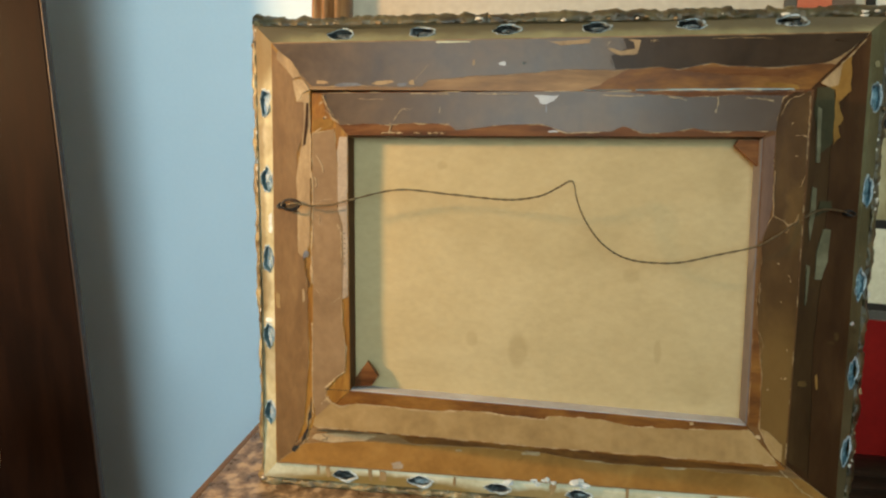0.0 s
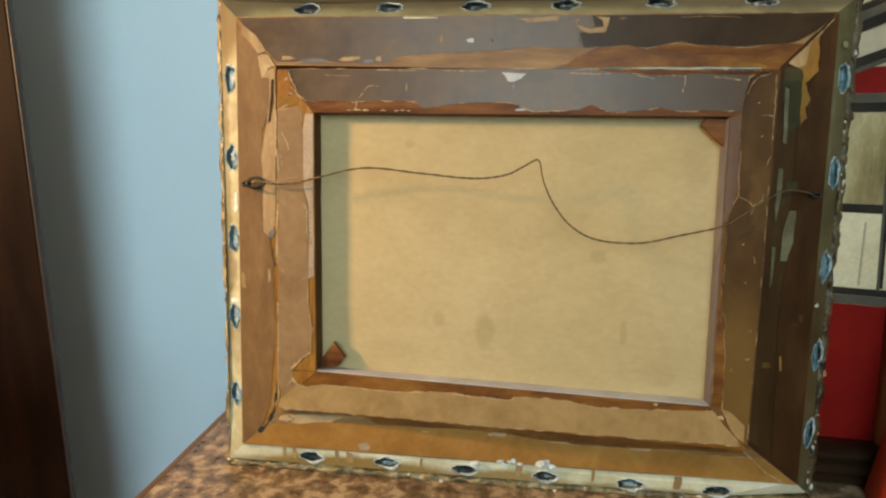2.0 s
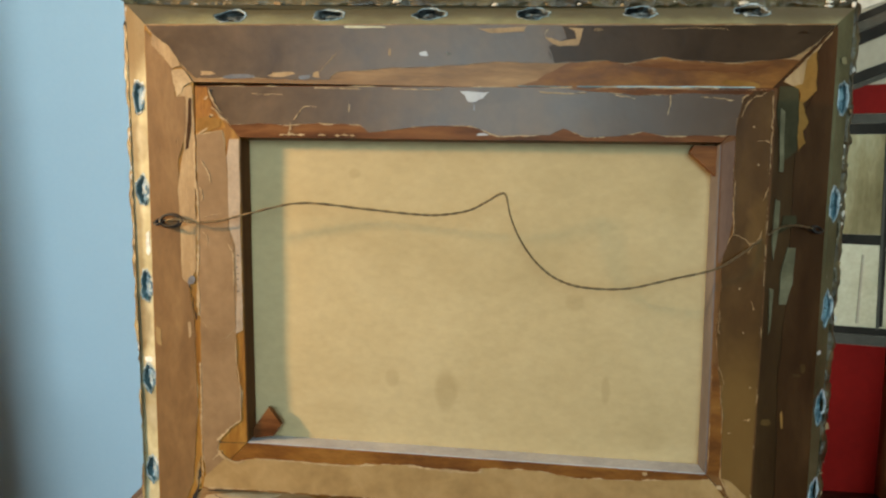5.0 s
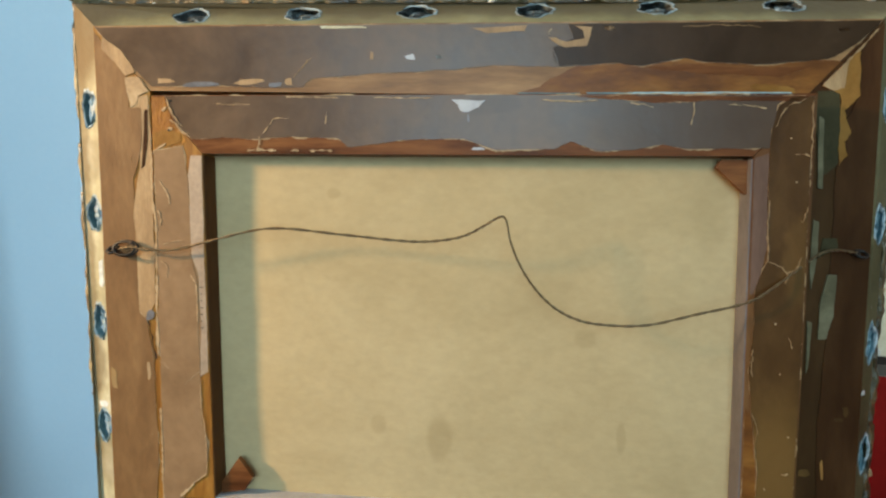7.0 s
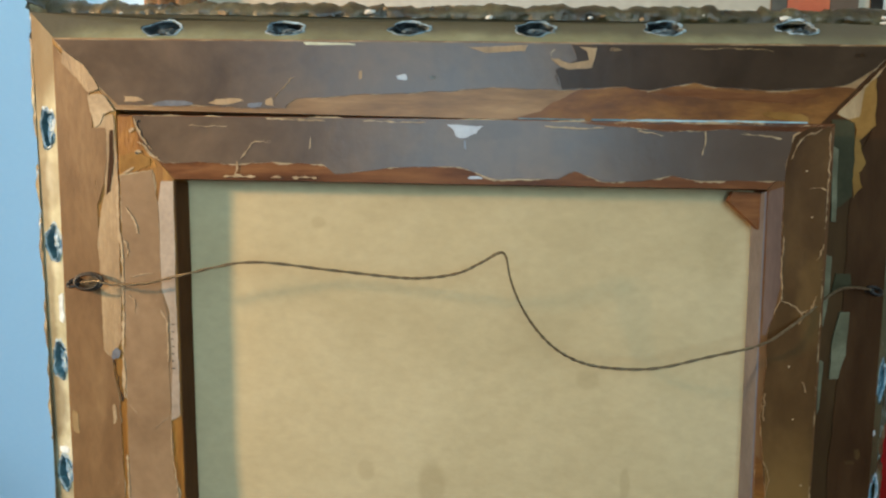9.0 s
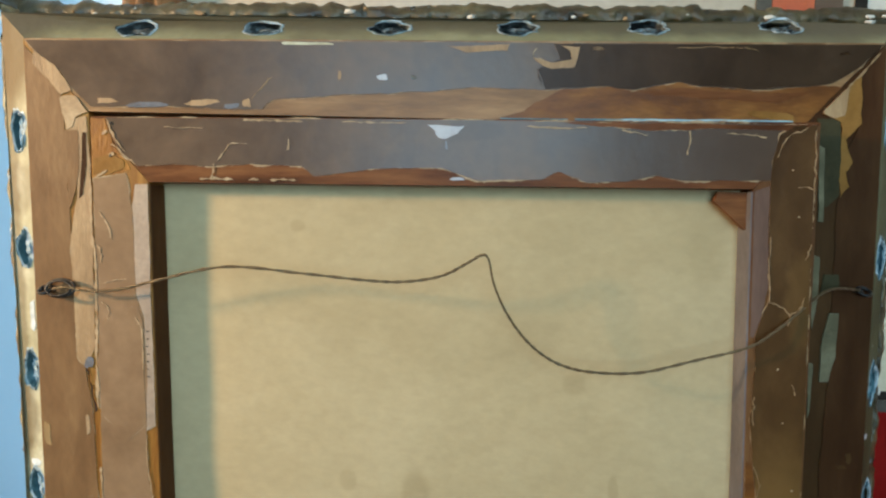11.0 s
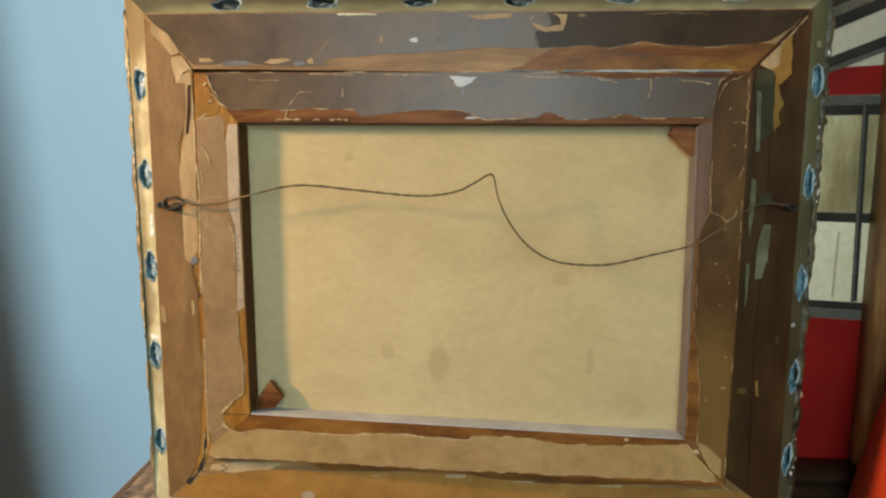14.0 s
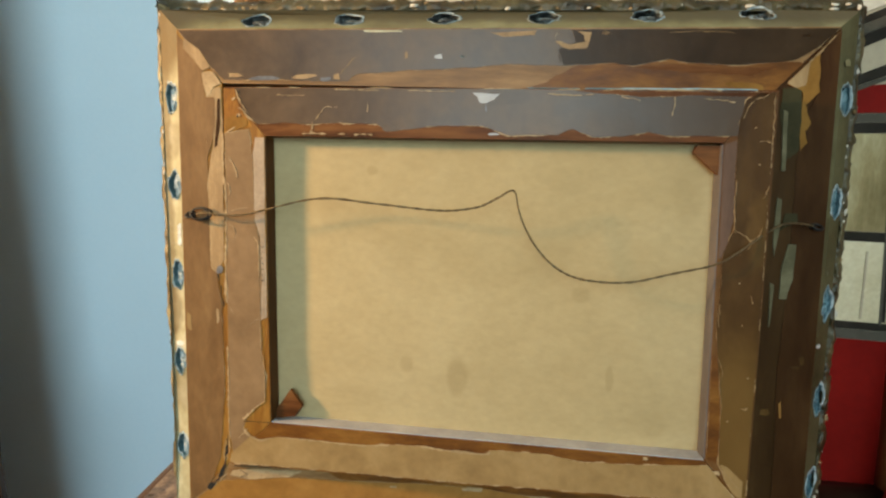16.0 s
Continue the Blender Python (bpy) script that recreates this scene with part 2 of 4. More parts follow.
lay_stains_and_tones(CANVAS, [(-0.023, -0.128, 0.016, 0.03, 0.30), (-0.085, -0.115, 0.01, 0.014, 0.21), (0.155, -0.118, 0.006, 0.02, 0.27), (0.118, -0.02, 0.013, 0.012, 0.24), (-0.13, 0.118, 0.009, 0.007, 0.24),
                            (0.2, -0.17, 0.03, 0.02, 0.12), (0.07, 0.02, 0.05, 0.03, 0.09), (0.23, 0.1, 0.02, 0.04, 0.12), (-0.1, 0.02, 0.04, 0.03, 0.07), (0.1, 0.11, 0.03, 0.02, 0.09), (-0.15, -0.16, 0.05, 0.02, 0.09)], (0.2, 0.145, 0.062))
lay_stains_and_tones(PLASTER, [(0, 0.3125, 3.0, 0.03, 0.9), (-0.385, 0.305, 0.06, 0.05, 0.95), (0.33, 0.292, 0.05, 0.035, 0.6), (-0.1, 0.283, 0.05, 0.012, 0.4)], (0.075, 0.06, 0.032), 0.014)
lay_stains_and_tones(PLASTER_SIDE, [(-0.384, 0.295, 0.05, 0.09, 0.92), (-0.3925, 0.1, 0.018, 0.5, 0.6), (-0.388, -0.06, 0.025, 0.05, 0.6), (-0.38, 0.15, 0.03, 0.03, 0.4), (-0.372, -0.16, 0.02, 0.04, 0.4)], (0.095, 0.062, 0.022), 0.014)
lay_stains_and_tones(PLASTER_PALE, [(-0.2, -0.3405, 0.2, 0.026, 0.95), (0.02, -0.3405, 0.1, 0.022, 0.85), (-0.33, -0.338, 0.08, 0.012, 0.5), (0.2, -0.341, 0.15, 0.012, 0.7)], (0.2, 0.125, 0.03), 0.014)
lay_stains_and_tones(PAPER_DIM, [(0.288, -0.225, 0.07, 0.2, 0.6), (0.3, 0.06, 0.02, 0.05, 0.25)], (0.15, 0.085, 0.024), 0.03)
lay_stains_and_tones(PAPER, [(0.27, 0.185, 0.2, 0.1, 0.7), (0.03, 0.2, 0.03, 0.01, 0.3)], (0.036, 0.021, 0.011), 0.03)
WIRE = material("tarnished_wire", [(0.08, 0.055, 0.028), (0.15, 0.11, 0.055)], 200, rough=0.4, metal=0.6)
IRON = material("black_iron", [(0.01, 0.01, 0.01), (0.04, 0.035, 0.03)], 90, rough=0.45, metal=0.6)
WALL = material("blue_wall_paint", [(0.56, 0.71, 0.82), (0.58, 0.73, 0.84), (0.6, 0.75, 0.86)], 2.5, rough=0.7, bump=0.05, fine=120, grain=0.06)
CREAM_WALL = material("cream_paint", [(0.6, 0.53, 0.4), (0.68, 0.6, 0.47)], 2, rough=0.8, bump=0.05)
CEILING = material("white_ceiling_paint", [(0.74, 0.73, 0.7), (0.8, 0.79, 0.77)], 2, rough=0.9, bump=0.05)
FLOOR = material("brown_floor_boards", [(0.1, 0.05, 0.025), (0.19, 0.1, 0.05)], 6, rough=0.5, stretch=(4, 0.4, 1))
FRAME_EDGE = material("worn_dark_edge", [(0.02, 0.01, 0.005), (0.05, 0.026, 0.014)], 30, rough=0.5, stretch=(1, 1, 0.3))
DARK_WOOD = material("dark_stained_wood", [(0.0026, 0.0011, 0.0005), (0.0065, 0.0026, 0.0013), (0.012, 0.005, 0.0024)], 5, rough=0.6, stretch=(5, 5, 0.7), bump=0.08, spec=0.06)
CABINET = material("brown_cabinet_wood", [(0.12, 0.05, 0.02), (0.22, 0.1, 0.04)], 7, rough=0.45, stretch=(0.5, 1, 4))


# ---- building helpers ----
def as_object(name, bm, mat, parent=None, label="", smooth=False):
    me = bpy.data.meshes.new(name)
    bmesh.ops.recalc_face_normals(bm, faces=bm.faces)
    bm.to_mesh(me)
    bm.free()
    me.materials.append(mat)
    for p in me.polygons:
        p.use_smooth = smooth
    ob = new(name, me)
    if parent is not None:
        ob.parent = parent
    if label:
        ob["label"] = label
    return ob


def part(name, bm, mat, parent, label="", smooth=False):
    return as_object(name, bm, mat, parent, label, smooth)


def thing(name, m, label, category, group="", kind=""):
    ob = new(name)
    ob.empty_display_size = 0.05
    ob.matrix_world = m
    return tagged(ob, label, category, group, kind)


def add_box(bm, x0, x1, y0, y1, z0, z1, bevel=0.0):
    r = bmesh.ops.create_cube(bm, size=1.0, matrix=Matrix.Translation(((x0 + x1) / 2, (y0 + y1) / 2, (z0 + z1) / 2)) @ Matrix.Diagonal((x1 - x0, y1 - y0, z1 - z0, 1)))
    if bevel:
        edges = list({e for v in r["verts"] for e in v.link_edges})
        bmesh.ops.bevel(bm, geom=edges, offset=bevel, segments=2, profile=0.5, affect="EDGES")
    return bm


def box(*a, **k):
    return add_box(bmesh.new(), *a, **k)


def slab(outline, depth, thick, holes=(), bm=None):
    """A sheet with an outline in x and z (and holes), laid at y = depth(x, z), thick towards the back."""
    bm = bm or bmesh.new()
    edges, start = [], set(bm.verts)
    for loop in (outline, *holes):
        vs = [bm.verts.new((x, 0, z)) for x, z in loop]
        edges += [bm.edges.new((vs[k], vs[(k + 1) % len(vs)])) for k in range(len(vs))]
    filled = bmesh.ops.triangle_fill(bm, edges=edges, use_beauty=True)
    faces = [g for g in filled["geom"] if isinstance(g, bmesh.types.BMFace)]
    raised = bmesh.ops.extrude_face_region(bm, geom=faces)
    back = {g for g in raised["geom"] if isinstance(g, bmesh.types.BMVert)}
    for v in bm.verts:
        if v in start:
            continue
        v.co.y = depth(v.co.x, v.co.z) + (thick if v in back else 0)
    return bm


def wobble(s, size, seed, rough=1.0):
    """A ragged line: coarse waves and fine teeth."""
    a = noise.noise((s * 18, seed * 3.1, 0)) + 0.7 * noise.noise((s * 55, seed * 5.3, 1)) + 0.45 * rough * noise.noise((s * 170, seed, 2))
    return a * size


def ragged(points, size, seed, step=0.003, keep=()):
    """The closed outline through points with torn sides; sides whose number is in keep stay straight."""
    out = []
    for k, (a, b) in enumerate(zip(points, points[1:] + points[:1])):
        a, b = Vector(a), Vector(b)
        d = b - a
        n = max(2, int(d.length / step))
        side = Vector((-d.y, d.x)).normalized()
        for j in range(n):
            f = j / n
            w = 0 if k in keep else wobble(f * d.length + k, size, seed + k) * min(1, 6 * f, 6 * (1 - f))
            out.append(tuple(a + d * f + side * w))
    return out


def tube(points, radius, sides=6, bm=None, closed=False):
    bm = bm or bmesh.new()
    rings = []
    n = len(points)
    for k, p in enumerate(points):
        p = Vector(p)
        a = Vector(points[(k + 1) % n] if closed else points[min(k + 1, n - 1)])
        b = Vector(points[(k - 1) % n] if closed else points[max(k - 1, 0)])
        d = (a - b).normalized()
        u = d.cross(Vector((0, 1, 0.01))).normalized()
        w = d.cross(u)
        rings.append([bm.verts.new(p + radius * (math.cos(2 * math.pi * j / sides) * u + math.sin(2 * math.pi * j / sides) * w)) for j in range(sides)])
    for k in range(n if closed else n - 1):
        r, s = rings[k], rings[(k + 1) % n]
        for j in range(sides):
            bm.faces.new((r[j], r[(j + 1) % sides], s[(j + 1) % sides], s[j]))
    if not closed:
        bm.faces.new(rings[0])
        bm.faces.new(rings[-1][::-1])
    return bm


def spline(points, per=8):
    """A smooth line through points."""
    p = [Vector(q) for q in points]
    p = [2 * p[0] - p[1]] + p + [2 * p[-1] - p[-2]]
    out = []
    for k in range(1, len(p) - 2):
        for j in range(per):
            t = j / per
            out.append(0.5 * (2 * p[k] + (p[k + 1] - p[k - 1]) * t + (2 * p[k - 1] - 5 * p[k] + 4 * p[k + 1] - p[k + 2]) * t * t
                              + (3 * p[k] - p[k - 1] - 3 * p[k + 1] + p[k + 2]) * t ** 3))
    return out + [p[-2]]


# ---- the room ----
def wall(name, x0, x1, y0, y1, z0, z1, mat, label):
    return tagged(as_object(name, box(x0, x1, y0, y1, z0, z1), mat), label, "wall", kind="structure")


RX0, RX1, RY0, RY1, RZ = -2.3, 2.2, -2.8, 1.4, 2.6
north = wall("wall_north", -2.5, 2.4, 0, 0.12, 0, RZ, WALL, "smooth pale blue painted wall behind the table")
north.matrix_world = pose(0, 0.57, 0, 0, 0, 14)
wall("wall_east", RX1, RX1 + 0.12, RY0, RY1, 0, RZ, CREAM_WALL, "cream painted side wall of the room")
wall("wall_west", RX0 - 0.12, RX0, RY0, RY1, 0, RZ, WALL, "pale blue painted side wall of the room")
tagged(as_object("floor", box(RX0 - 0.1, RX1 + 0.1, RY0 - 0.1, RY1 + 0.1, -0.1, 0), FLOOR), "brown wooden floor boards", "floor", kind="structure")
tagged(as_object("ceiling", box(RX0 - 0.1, RX1 + 0.1, RY0 - 0.1, RY1 + 0.1, RZ, RZ + 0.1), CEILING), "plain white painted ceiling", "ceiling", kind="structure")
# south wall with a window opening through it
bm = bmesh.new()
WX0, WX1, WZ0, WZ1 = -0.72, 0.88, 1.18, 2.52
add_box(bm, RX0, WX0, RY0 - 0.12, RY0, 0, RZ)
add_box(bm, WX1, RX1, RY0 - 0.12, RY0, 0, RZ)
add_box(bm, WX0, WX1, RY0 - 0.12, RY0, 0, WZ0)
add_box(bm, WX0, WX1, RY0 - 0.12, RY0, WZ1, RZ)
tagged(as_object("wall_south", bm, CREAM_WALL), "cream painted wall with a window opening", "wall", kind="structure")

# ---- table ----
MARBLE = material("brown_marbled_top", [(0.085, 0.056, 0.031), (0.145, 0.099, 0.058), (0.215, 0.152, 0.092), (0.33, 0.25, 0.158)], 40, rough=0.28, bump=0.02, contrast=(0.42, 0.6), fine=120, flecks=(0.05, 0.026, 0.015), fleck_scale=45, fleck_at=0.63, warp=0.15, detail=3.5)
EDGE_WOOD = material("orange_brown_edging", [(0.07, 0.036, 0.013), (0.12, 0.066, 0.026)], 9, rough=0.4, stretch=(3, 0.4, 3))
table = thing("side_table", pose(0.0, 0.022, 0, 0, 0, 6), "brown marbled table with a wooden edge against the blue wall", "table")
TX0, TX1, TY0, TY1 = -0.469, 0.78, -0.34, 0.33
part("tabletop", box(TX0, TX1, TY0, TY1, TABLE - 0.028, TABLE, bevel=0.003), MARBLE, table, "brown mottled marble-look top")
for nm, a in (("edging", (TX0 - 0.012, TX0 - 0.0005, TY0 - 0.012, TY1, TABLE - 0.032, TABLE - 0.002)), ("edging", (TX1 + 0.0005, TX1 + 0.012, TY0 - 0.012, TY1, TABLE - 0.032, TABLE - 0.002)),
              ("edging", (TX0, TX1, TY0 - 0.012, TY0 - 0.0005, TABLE - 0.032, TABLE - 0.002))):
    part(nm, box(*a, bevel=0.003), EDGE_WOOD, table, "orange-brown wooden edging")
part("apron", box(TX0 + 0.04, TX1 - 0.04, TY0 + 0.04, TY1 - 0.02, TABLE - 0.12, TABLE - 0.0285), CABINET, table)
for lx in (TX0 + 0.04, TX1 - 0.09):
    for ly in (TY0 + 0.04, TY1 - 0.07):
        bm = box(lx, lx + 0.05, ly, ly + 0.05, 0, TABLE - 0.1205, bevel=0.004)
        part("leg", bm, CABINET, table)

# ---- dark door leaf beside the table ----
door = thing("wooden_door", pose(-0.753, 0.127, 0, 0, -2.55, 14), "very dark brown stained wooden door standing open", "door")
part("leaf", box(-0.82, 0, 0, 0.018, 0.012, 2.03, bevel=0.003), DARK_WOOD, door)
part("edge_strip", box(0.0005, 0.003, -0.001, 0.012, 0.012, 2.03, bevel=0.001), FRAME_EDGE, door, "worn dark brown edge")
for z in (0.25, 1.75):
    part("hinge", box(-0.835, -0.8205, 0.002, 0.016, z, z + 0.09, bevel=0.002), IRON, door)

# ---- cream globe on a stand between door and table ----
CERAMIC = material("cream_frosted_glass", [(0.62, 0.4, 0.18), (0.72, 0.5, 0.26)], 6, rough=0.3, bump=0.02, grain=0.05)
globe = thing("globe_lamp", pose(-0.783, -0.163, 0), "unlit cream glass globe lamp on a dark stand", "lamp")
bm = bmesh.new()
bmesh.ops.create_uvsphere(bm, u_segments=40, v_segments=24, radius=0.085, matrix=Matrix.Translation((0, 0, 0.865)))
part("globe", bm, CERAMIC, globe, "cream frosted globe", True)
bm = bmesh.new()
bmesh.ops.create_cone(bm, cap_ends=True, segments=24, radius1=0.011, radius2=0.011, depth=0.75, matrix=Matrix.Translation((0, 0, 0.405)))
part("stem", bm, IRON, globe)
bm = bmesh.new()
bmesh.ops.create_cone(bm, cap_ends=True, segments=40, radius1=0.12, radius2=0.105, depth=0.03, matrix=Matrix.Translation((0, 0, 0.015)))
part("foot", bm, IRON, globe)

# ---- framed picture standing behind ----
FLUTED = material("bronzed_brown_wood", [(0.12, 0.05, 0.018), (0.3, 0.14, 0.05), (0.5, 0.28, 0.11)], 10, rough=0.3, stretch=(6, 6, 0.8), bump=0.12)
FLUTED_SHADE = material("shaded_brown_wood", [(0.012, 0.006, 0.003), (0.03, 0.015, 0.007)], 10, rough=0.4, stretch=(6, 6, 0.8), bump=0.12)
P_CREAM = material("print_cream", [(0.34, 0.28, 0.19), (0.42, 0.35, 0.25)], 6, rough=0.4)
P_WHITE = material("print_white", [(0.5, 0.46, 0.38), (0.6, 0.56, 0.48)], 9, rough=0.45, spec=0.15)
P_BLACK = material("print_black", [(0.012, 0.01, 0.008), (0.03, 0.026, 0.02)], 20, rough=0.45, spec=0.1)
P_GREY = material("print_grey", [(0.05, 0.045, 0.034), (0.1, 0.09, 0.07)], 14, rough=0.45, spec=0.1)
P_RED = material("print_red", [(0.13, 0.0039, 0.0026), (0.195, 0.0065, 0.0039)], 8, rough=0.5, spec=0.1)
P_BROWN = material("print_brown", [(0.06, 0.035, 0.018), (0.1, 0.06, 0.03)], 12, rough=0.4)
P_ORANGE = material("print_orange", [(0.36, 0.07, 0.02), (0.42, 0.11, 0.03)], 12, rough=0.4)
P_GLASS = material("print_window", [(0.15, 0.115, 0.05), (0.27, 0.215, 0.105), (0.42, 0.36, 0.21)], 12, rough=0.45, spec=0.1, stretch=(2, 1, 0.6))
P_LIGHT = material("print_pale_window", [(0.46, 0.39, 0.24), (0.64, 0.57, 0.4)], 12, rough=0.45, spec=0.1)
picture = thing("framed_picture", BASE, "large framed picture of a red vehicle standing on the table", "picture")
PY, FX0, FX1, FZ0, FZ1, FW = 0.155, -0.369, 0.602, -0.351, 0.62, 0.062


def fluted_rail(length, width, name):
    """A moulding along +z with round flutes across its face."""
    bm = bmesh.new()
    prof = []
    n = 44
    for k in range(n + 1):
        f = k / n
        y = -0.006 - 0.012 * abs(math.sin(math.pi * 3.0 * f)) ** 0.7 - 0.012 * math.sin(math.pi * f)
        prof.append((f * width, y))
    prof = [(0, 0.016)] + prof + [(width, 0.016)]
    lo = [bm.verts.new((x, y, x)) for x, y in prof]
    hi = [bm.verts.new((x, y, length - x)) for x, y in prof]
    for k in range(len(prof) - 1):
        bm.faces.new((lo[k], lo[k + 1], hi[k + 1], hi[k]))
    bm.faces.new((lo[0], hi[0], hi[-1], lo[-1]))
    bm.faces.new(lo)
    bm.faces.new(hi[::-1])
    return bm


for length, m in ((FZ1 - FZ0, pose(FX0, PY, FZ0)), (FZ1 - FZ0, pose(FX1, PY, FZ1, 0, 180, 0)),
                  (FX1 - FX0, pose(FX0, PY, FZ1, 0, 90, 0)), (FX1 - FX0, pose(FX1, PY, FZ0, 0, -90, 0))):
    ob = part("frame_rail", fluted_rail(length, FW, ""), FLUTED_SHADE if m.translation.z < 0 and m.translation.x > 0 else FLUTED, picture, "fluted bronzed brown moulding", True)
    ob.matrix_local = m
part("backing", box(FX0 + 0.05, FX1 - 0.05, PY + 0.017, PY + 0.025, FZ0 + 0.05, FZ1 - 0.05), CABINET, picture)
IX0, IX1, IZ0, IZ1 = FX0 + FW - 0.004, FX1 - FW + 0.004, FZ0 + FW - 0.004, FZ1 - FW + 0.004
flat = lambda d: (lambda x, z: PY + 0.012 - d)
part("print_sheet", slab([(IX0, IZ0), (IX1, IZ0), (IX1, IZ1), (IX0, IZ1)], flat(0), 0.004), P_CREAM, picture, "cream painted ground")


def patch(name, pts, mat, layer=1):
    part(name, slab(pts, flat(0.0012 * layer), 0.001), mat, picture)


RX = IX1 - 0.0005
patch("painted_body", [(0.05, -0.322), (RX, -0.324), (RX, -0.0905), (0.05, -0.0705)], P_RED)
patch("painted_base", [(0.02, IZ0 + 0.0005), (RX, IZ0 + 0.0005), (RX, -0.3245), (0.02, -0.3225)], P_BLACK)
patch("painted_band", [(0.05, 0.2035), (RX, 0.2105), (RX, 0.248), (0.05, 0.222)], P_RED)
patch("painted_rail", [(0.05, 0.19), (RX, 0.1985), (RX, 0.21), (0.05, 0.203)], P_GREY)
patch("painted_rail", [(0.05, 0.178), (RX, 0.1845), (RX, 0.198), (0.05, 0.1895)], P_BLACK)
patch("painted_window", [(0.05, 0.064), (RX, 0.0555), (RX, 0.184), (0.05, 0.1775)], P_GLASS)
patch("painted_rail", [(0.05, 0.055), (RX, 0.042), (RX, 0.055), (0.05, 0.0635)], P_BLACK)
patch("painted_window", [(0.05, -0.048), (RX, -0.066), (RX, 0.0415), (0.05, 0.0545)], P_LIGHT)
patch("painted_sill", [(0.05, -0.058), (RX, -0.0765), (RX, -0.0665), (0.05, -0.0485)], P_BLACK)
patch("painted_sill", [(0.05, -0.07), (RX, -0.09), (RX, -0.077), (0.05, -0.0585)], P_GREY)
for bx in (0.30, 0.415, 0.522):
    patch("painted_bar", [(bx + 0.003, -0.068), (bx + 0.0062, -0.068), (bx, 0.196), (bx - 0.0032, 0.196)], P_GREY, 2)
    patch("painted_bar", [(bx + 0.0064, -0.064), (bx + 0.0105, -0.064), (bx + 0.0045, 0.186), (bx + 0.0002, 0.186)], P_BLACK, 2)
patch("painted_bar", [(0.5, -0.06), (0.503, -0.06), (0.504, 0.03), (0.5015, 0.03)], P_CREAM, 2)
patch("painted_beam", [(0.3, 0.176), (RX, 0.272), (RX, 0.286), (0.3, 0.19)], P_BLACK, 2)
patch("painted_beam", [(0.3, 0.168), (RX, 0.266), (RX, 0.2715), (0.3, 0.1755)], P_GREY, 2)
patch("painted_beam", [(0.3, 0.217), (RX, 0.322), (RX, 0.337), (0.3, 0.235)], P_BLACK, 2)
patch("painted_beam", [(0.3, 0.2355), (RX, 0.3375), (RX, 0.35), (0.3, 0.247)], P_GREY, 2)
patch("painted_beam", [(0.3, 0.2475), (RX, 0.3505), (RX, 0.361), (0.3, 0.256)], P_BLACK, 2)
patch("painted_panel", [(0.449, 0.327), (RX, 0.3615), (RX, 0.52), (0.449, 0.52)], P_WHITE, 2)
patch("painted_post", [(0.436, 0.32), (0.4485, 0.32), (0.4485, 0.52), (0.436, 0.52)], P_BLACK, 3)
patch("painted_sign", [(0.349, 0.33), (0.393, 0.33), (0.393, 0.46), (0.349, 0.46)], P_ORANGE, 3)
patch("painted_post", [(0.332, 0.33), (0.3485, 0.33), (0.3485, 0.47), (0.332, 0.47)], P_GREY, 3)
patch("painted_post", [(0.3935, 0.33), (0.423, 0.33), (0.423, 0.47), (0.3935, 0.47)], P_BROWN, 3)

# ---- red thing beside the picture ----
RED = material("bright_red_fabric", [(0.55, 0.045, 0.012), (0.66, 0.07, 0.018)], 12, rough=0.6, bump=0.1)
bm = bmesh.new()
bmesh.ops.create_cone(bm, cap_ends=True, segments=48, radius1=0.12, radius2=0.072, depth=0.3, matrix=Matrix.Translation((0, 0, 0.15)))
bmesh.ops.bevel(bm, geom=[e for e in bm.edges if abs(e.verts[0].co.z - e.verts[1].co.z) < 0.01], offset=0.004, segments=2, affect="EDGES")
shade = tagged(as_object("red_shade", bm, RED, None, "", True), "bright red cone-shaped shade standing on the table", "lampshade")
shade.matrix_world = pose(0.616, 0.05, TABLE)

# ---- the painting, seen from its back ----
painting = thing("framed_painting", BASE, "back of an old gilt-framed canvas with torn brown paper, leaning upright", "painting")


def ring_depth(x, z):
    """The frame's back lies askew to the stretcher: flush with it on one side, set back on the other."""
    return 0.008 + 0.041 * (x + 0.36) / 0.75 - 0.010 * (z + 0.31) / 0.59


# corners, clockwise from the top left
RO = [(-0.362, 0.278), (0.3805, 0.2805), (0.3895, -0.311), (-0.364, -0.312)]      # frame back, outer
RI = [(-0.3085, 0.2165), (0.3125, 0.2095), (0.312, -0.2525), (-0.3088, -0.2535)]        # frame back, inner
SO = [(-0.3055, 0.2118), (0.306, 0.2065), (0.3065, -0.249), (-0.3065, -0.2505)]    # stretcher, outer
SI = [(-0.255, 0.1555), (0.2555, 0.1525), (0.2590, -0.1975), (-0.2505, -0.193)]      # stretcher, inner
CO = [(-0.391, 0.304), (0.413, 0.306), (0.417, -0.337), (-0.386, -0.337)]        # gesso cove, outer


def cove_depth(x, z):
    """Runs back from the frame's outer edge as it goes outwards."""
    out = max(-0.363 - x, x - 0.384, z - 0.279, -0.3115 - z, 0)
    low = max(-0.3115 - z, 0)
    side = max(-0.363 - x, 0)
    return ring_depth(x, z) + 0.002 + (0.15 if low >= out else 0.4 if side >= out else 0.9) * out


def lerp2(a, b, f):
    return (a[0] + (b[0] - a[0]) * f, a[1] + (b[1] - a[1]) * f)


def mitred(outer, inner, k, gap=0.0006):
    a, b, c, d = outer[k], outer[(k + 1) % 4], inner[(k + 1) % 4], inner[k]
    return [lerp2(a, b, gap), lerp2(b, a, gap), lerp2(c, d, gap), lerp2(d, c, gap)]




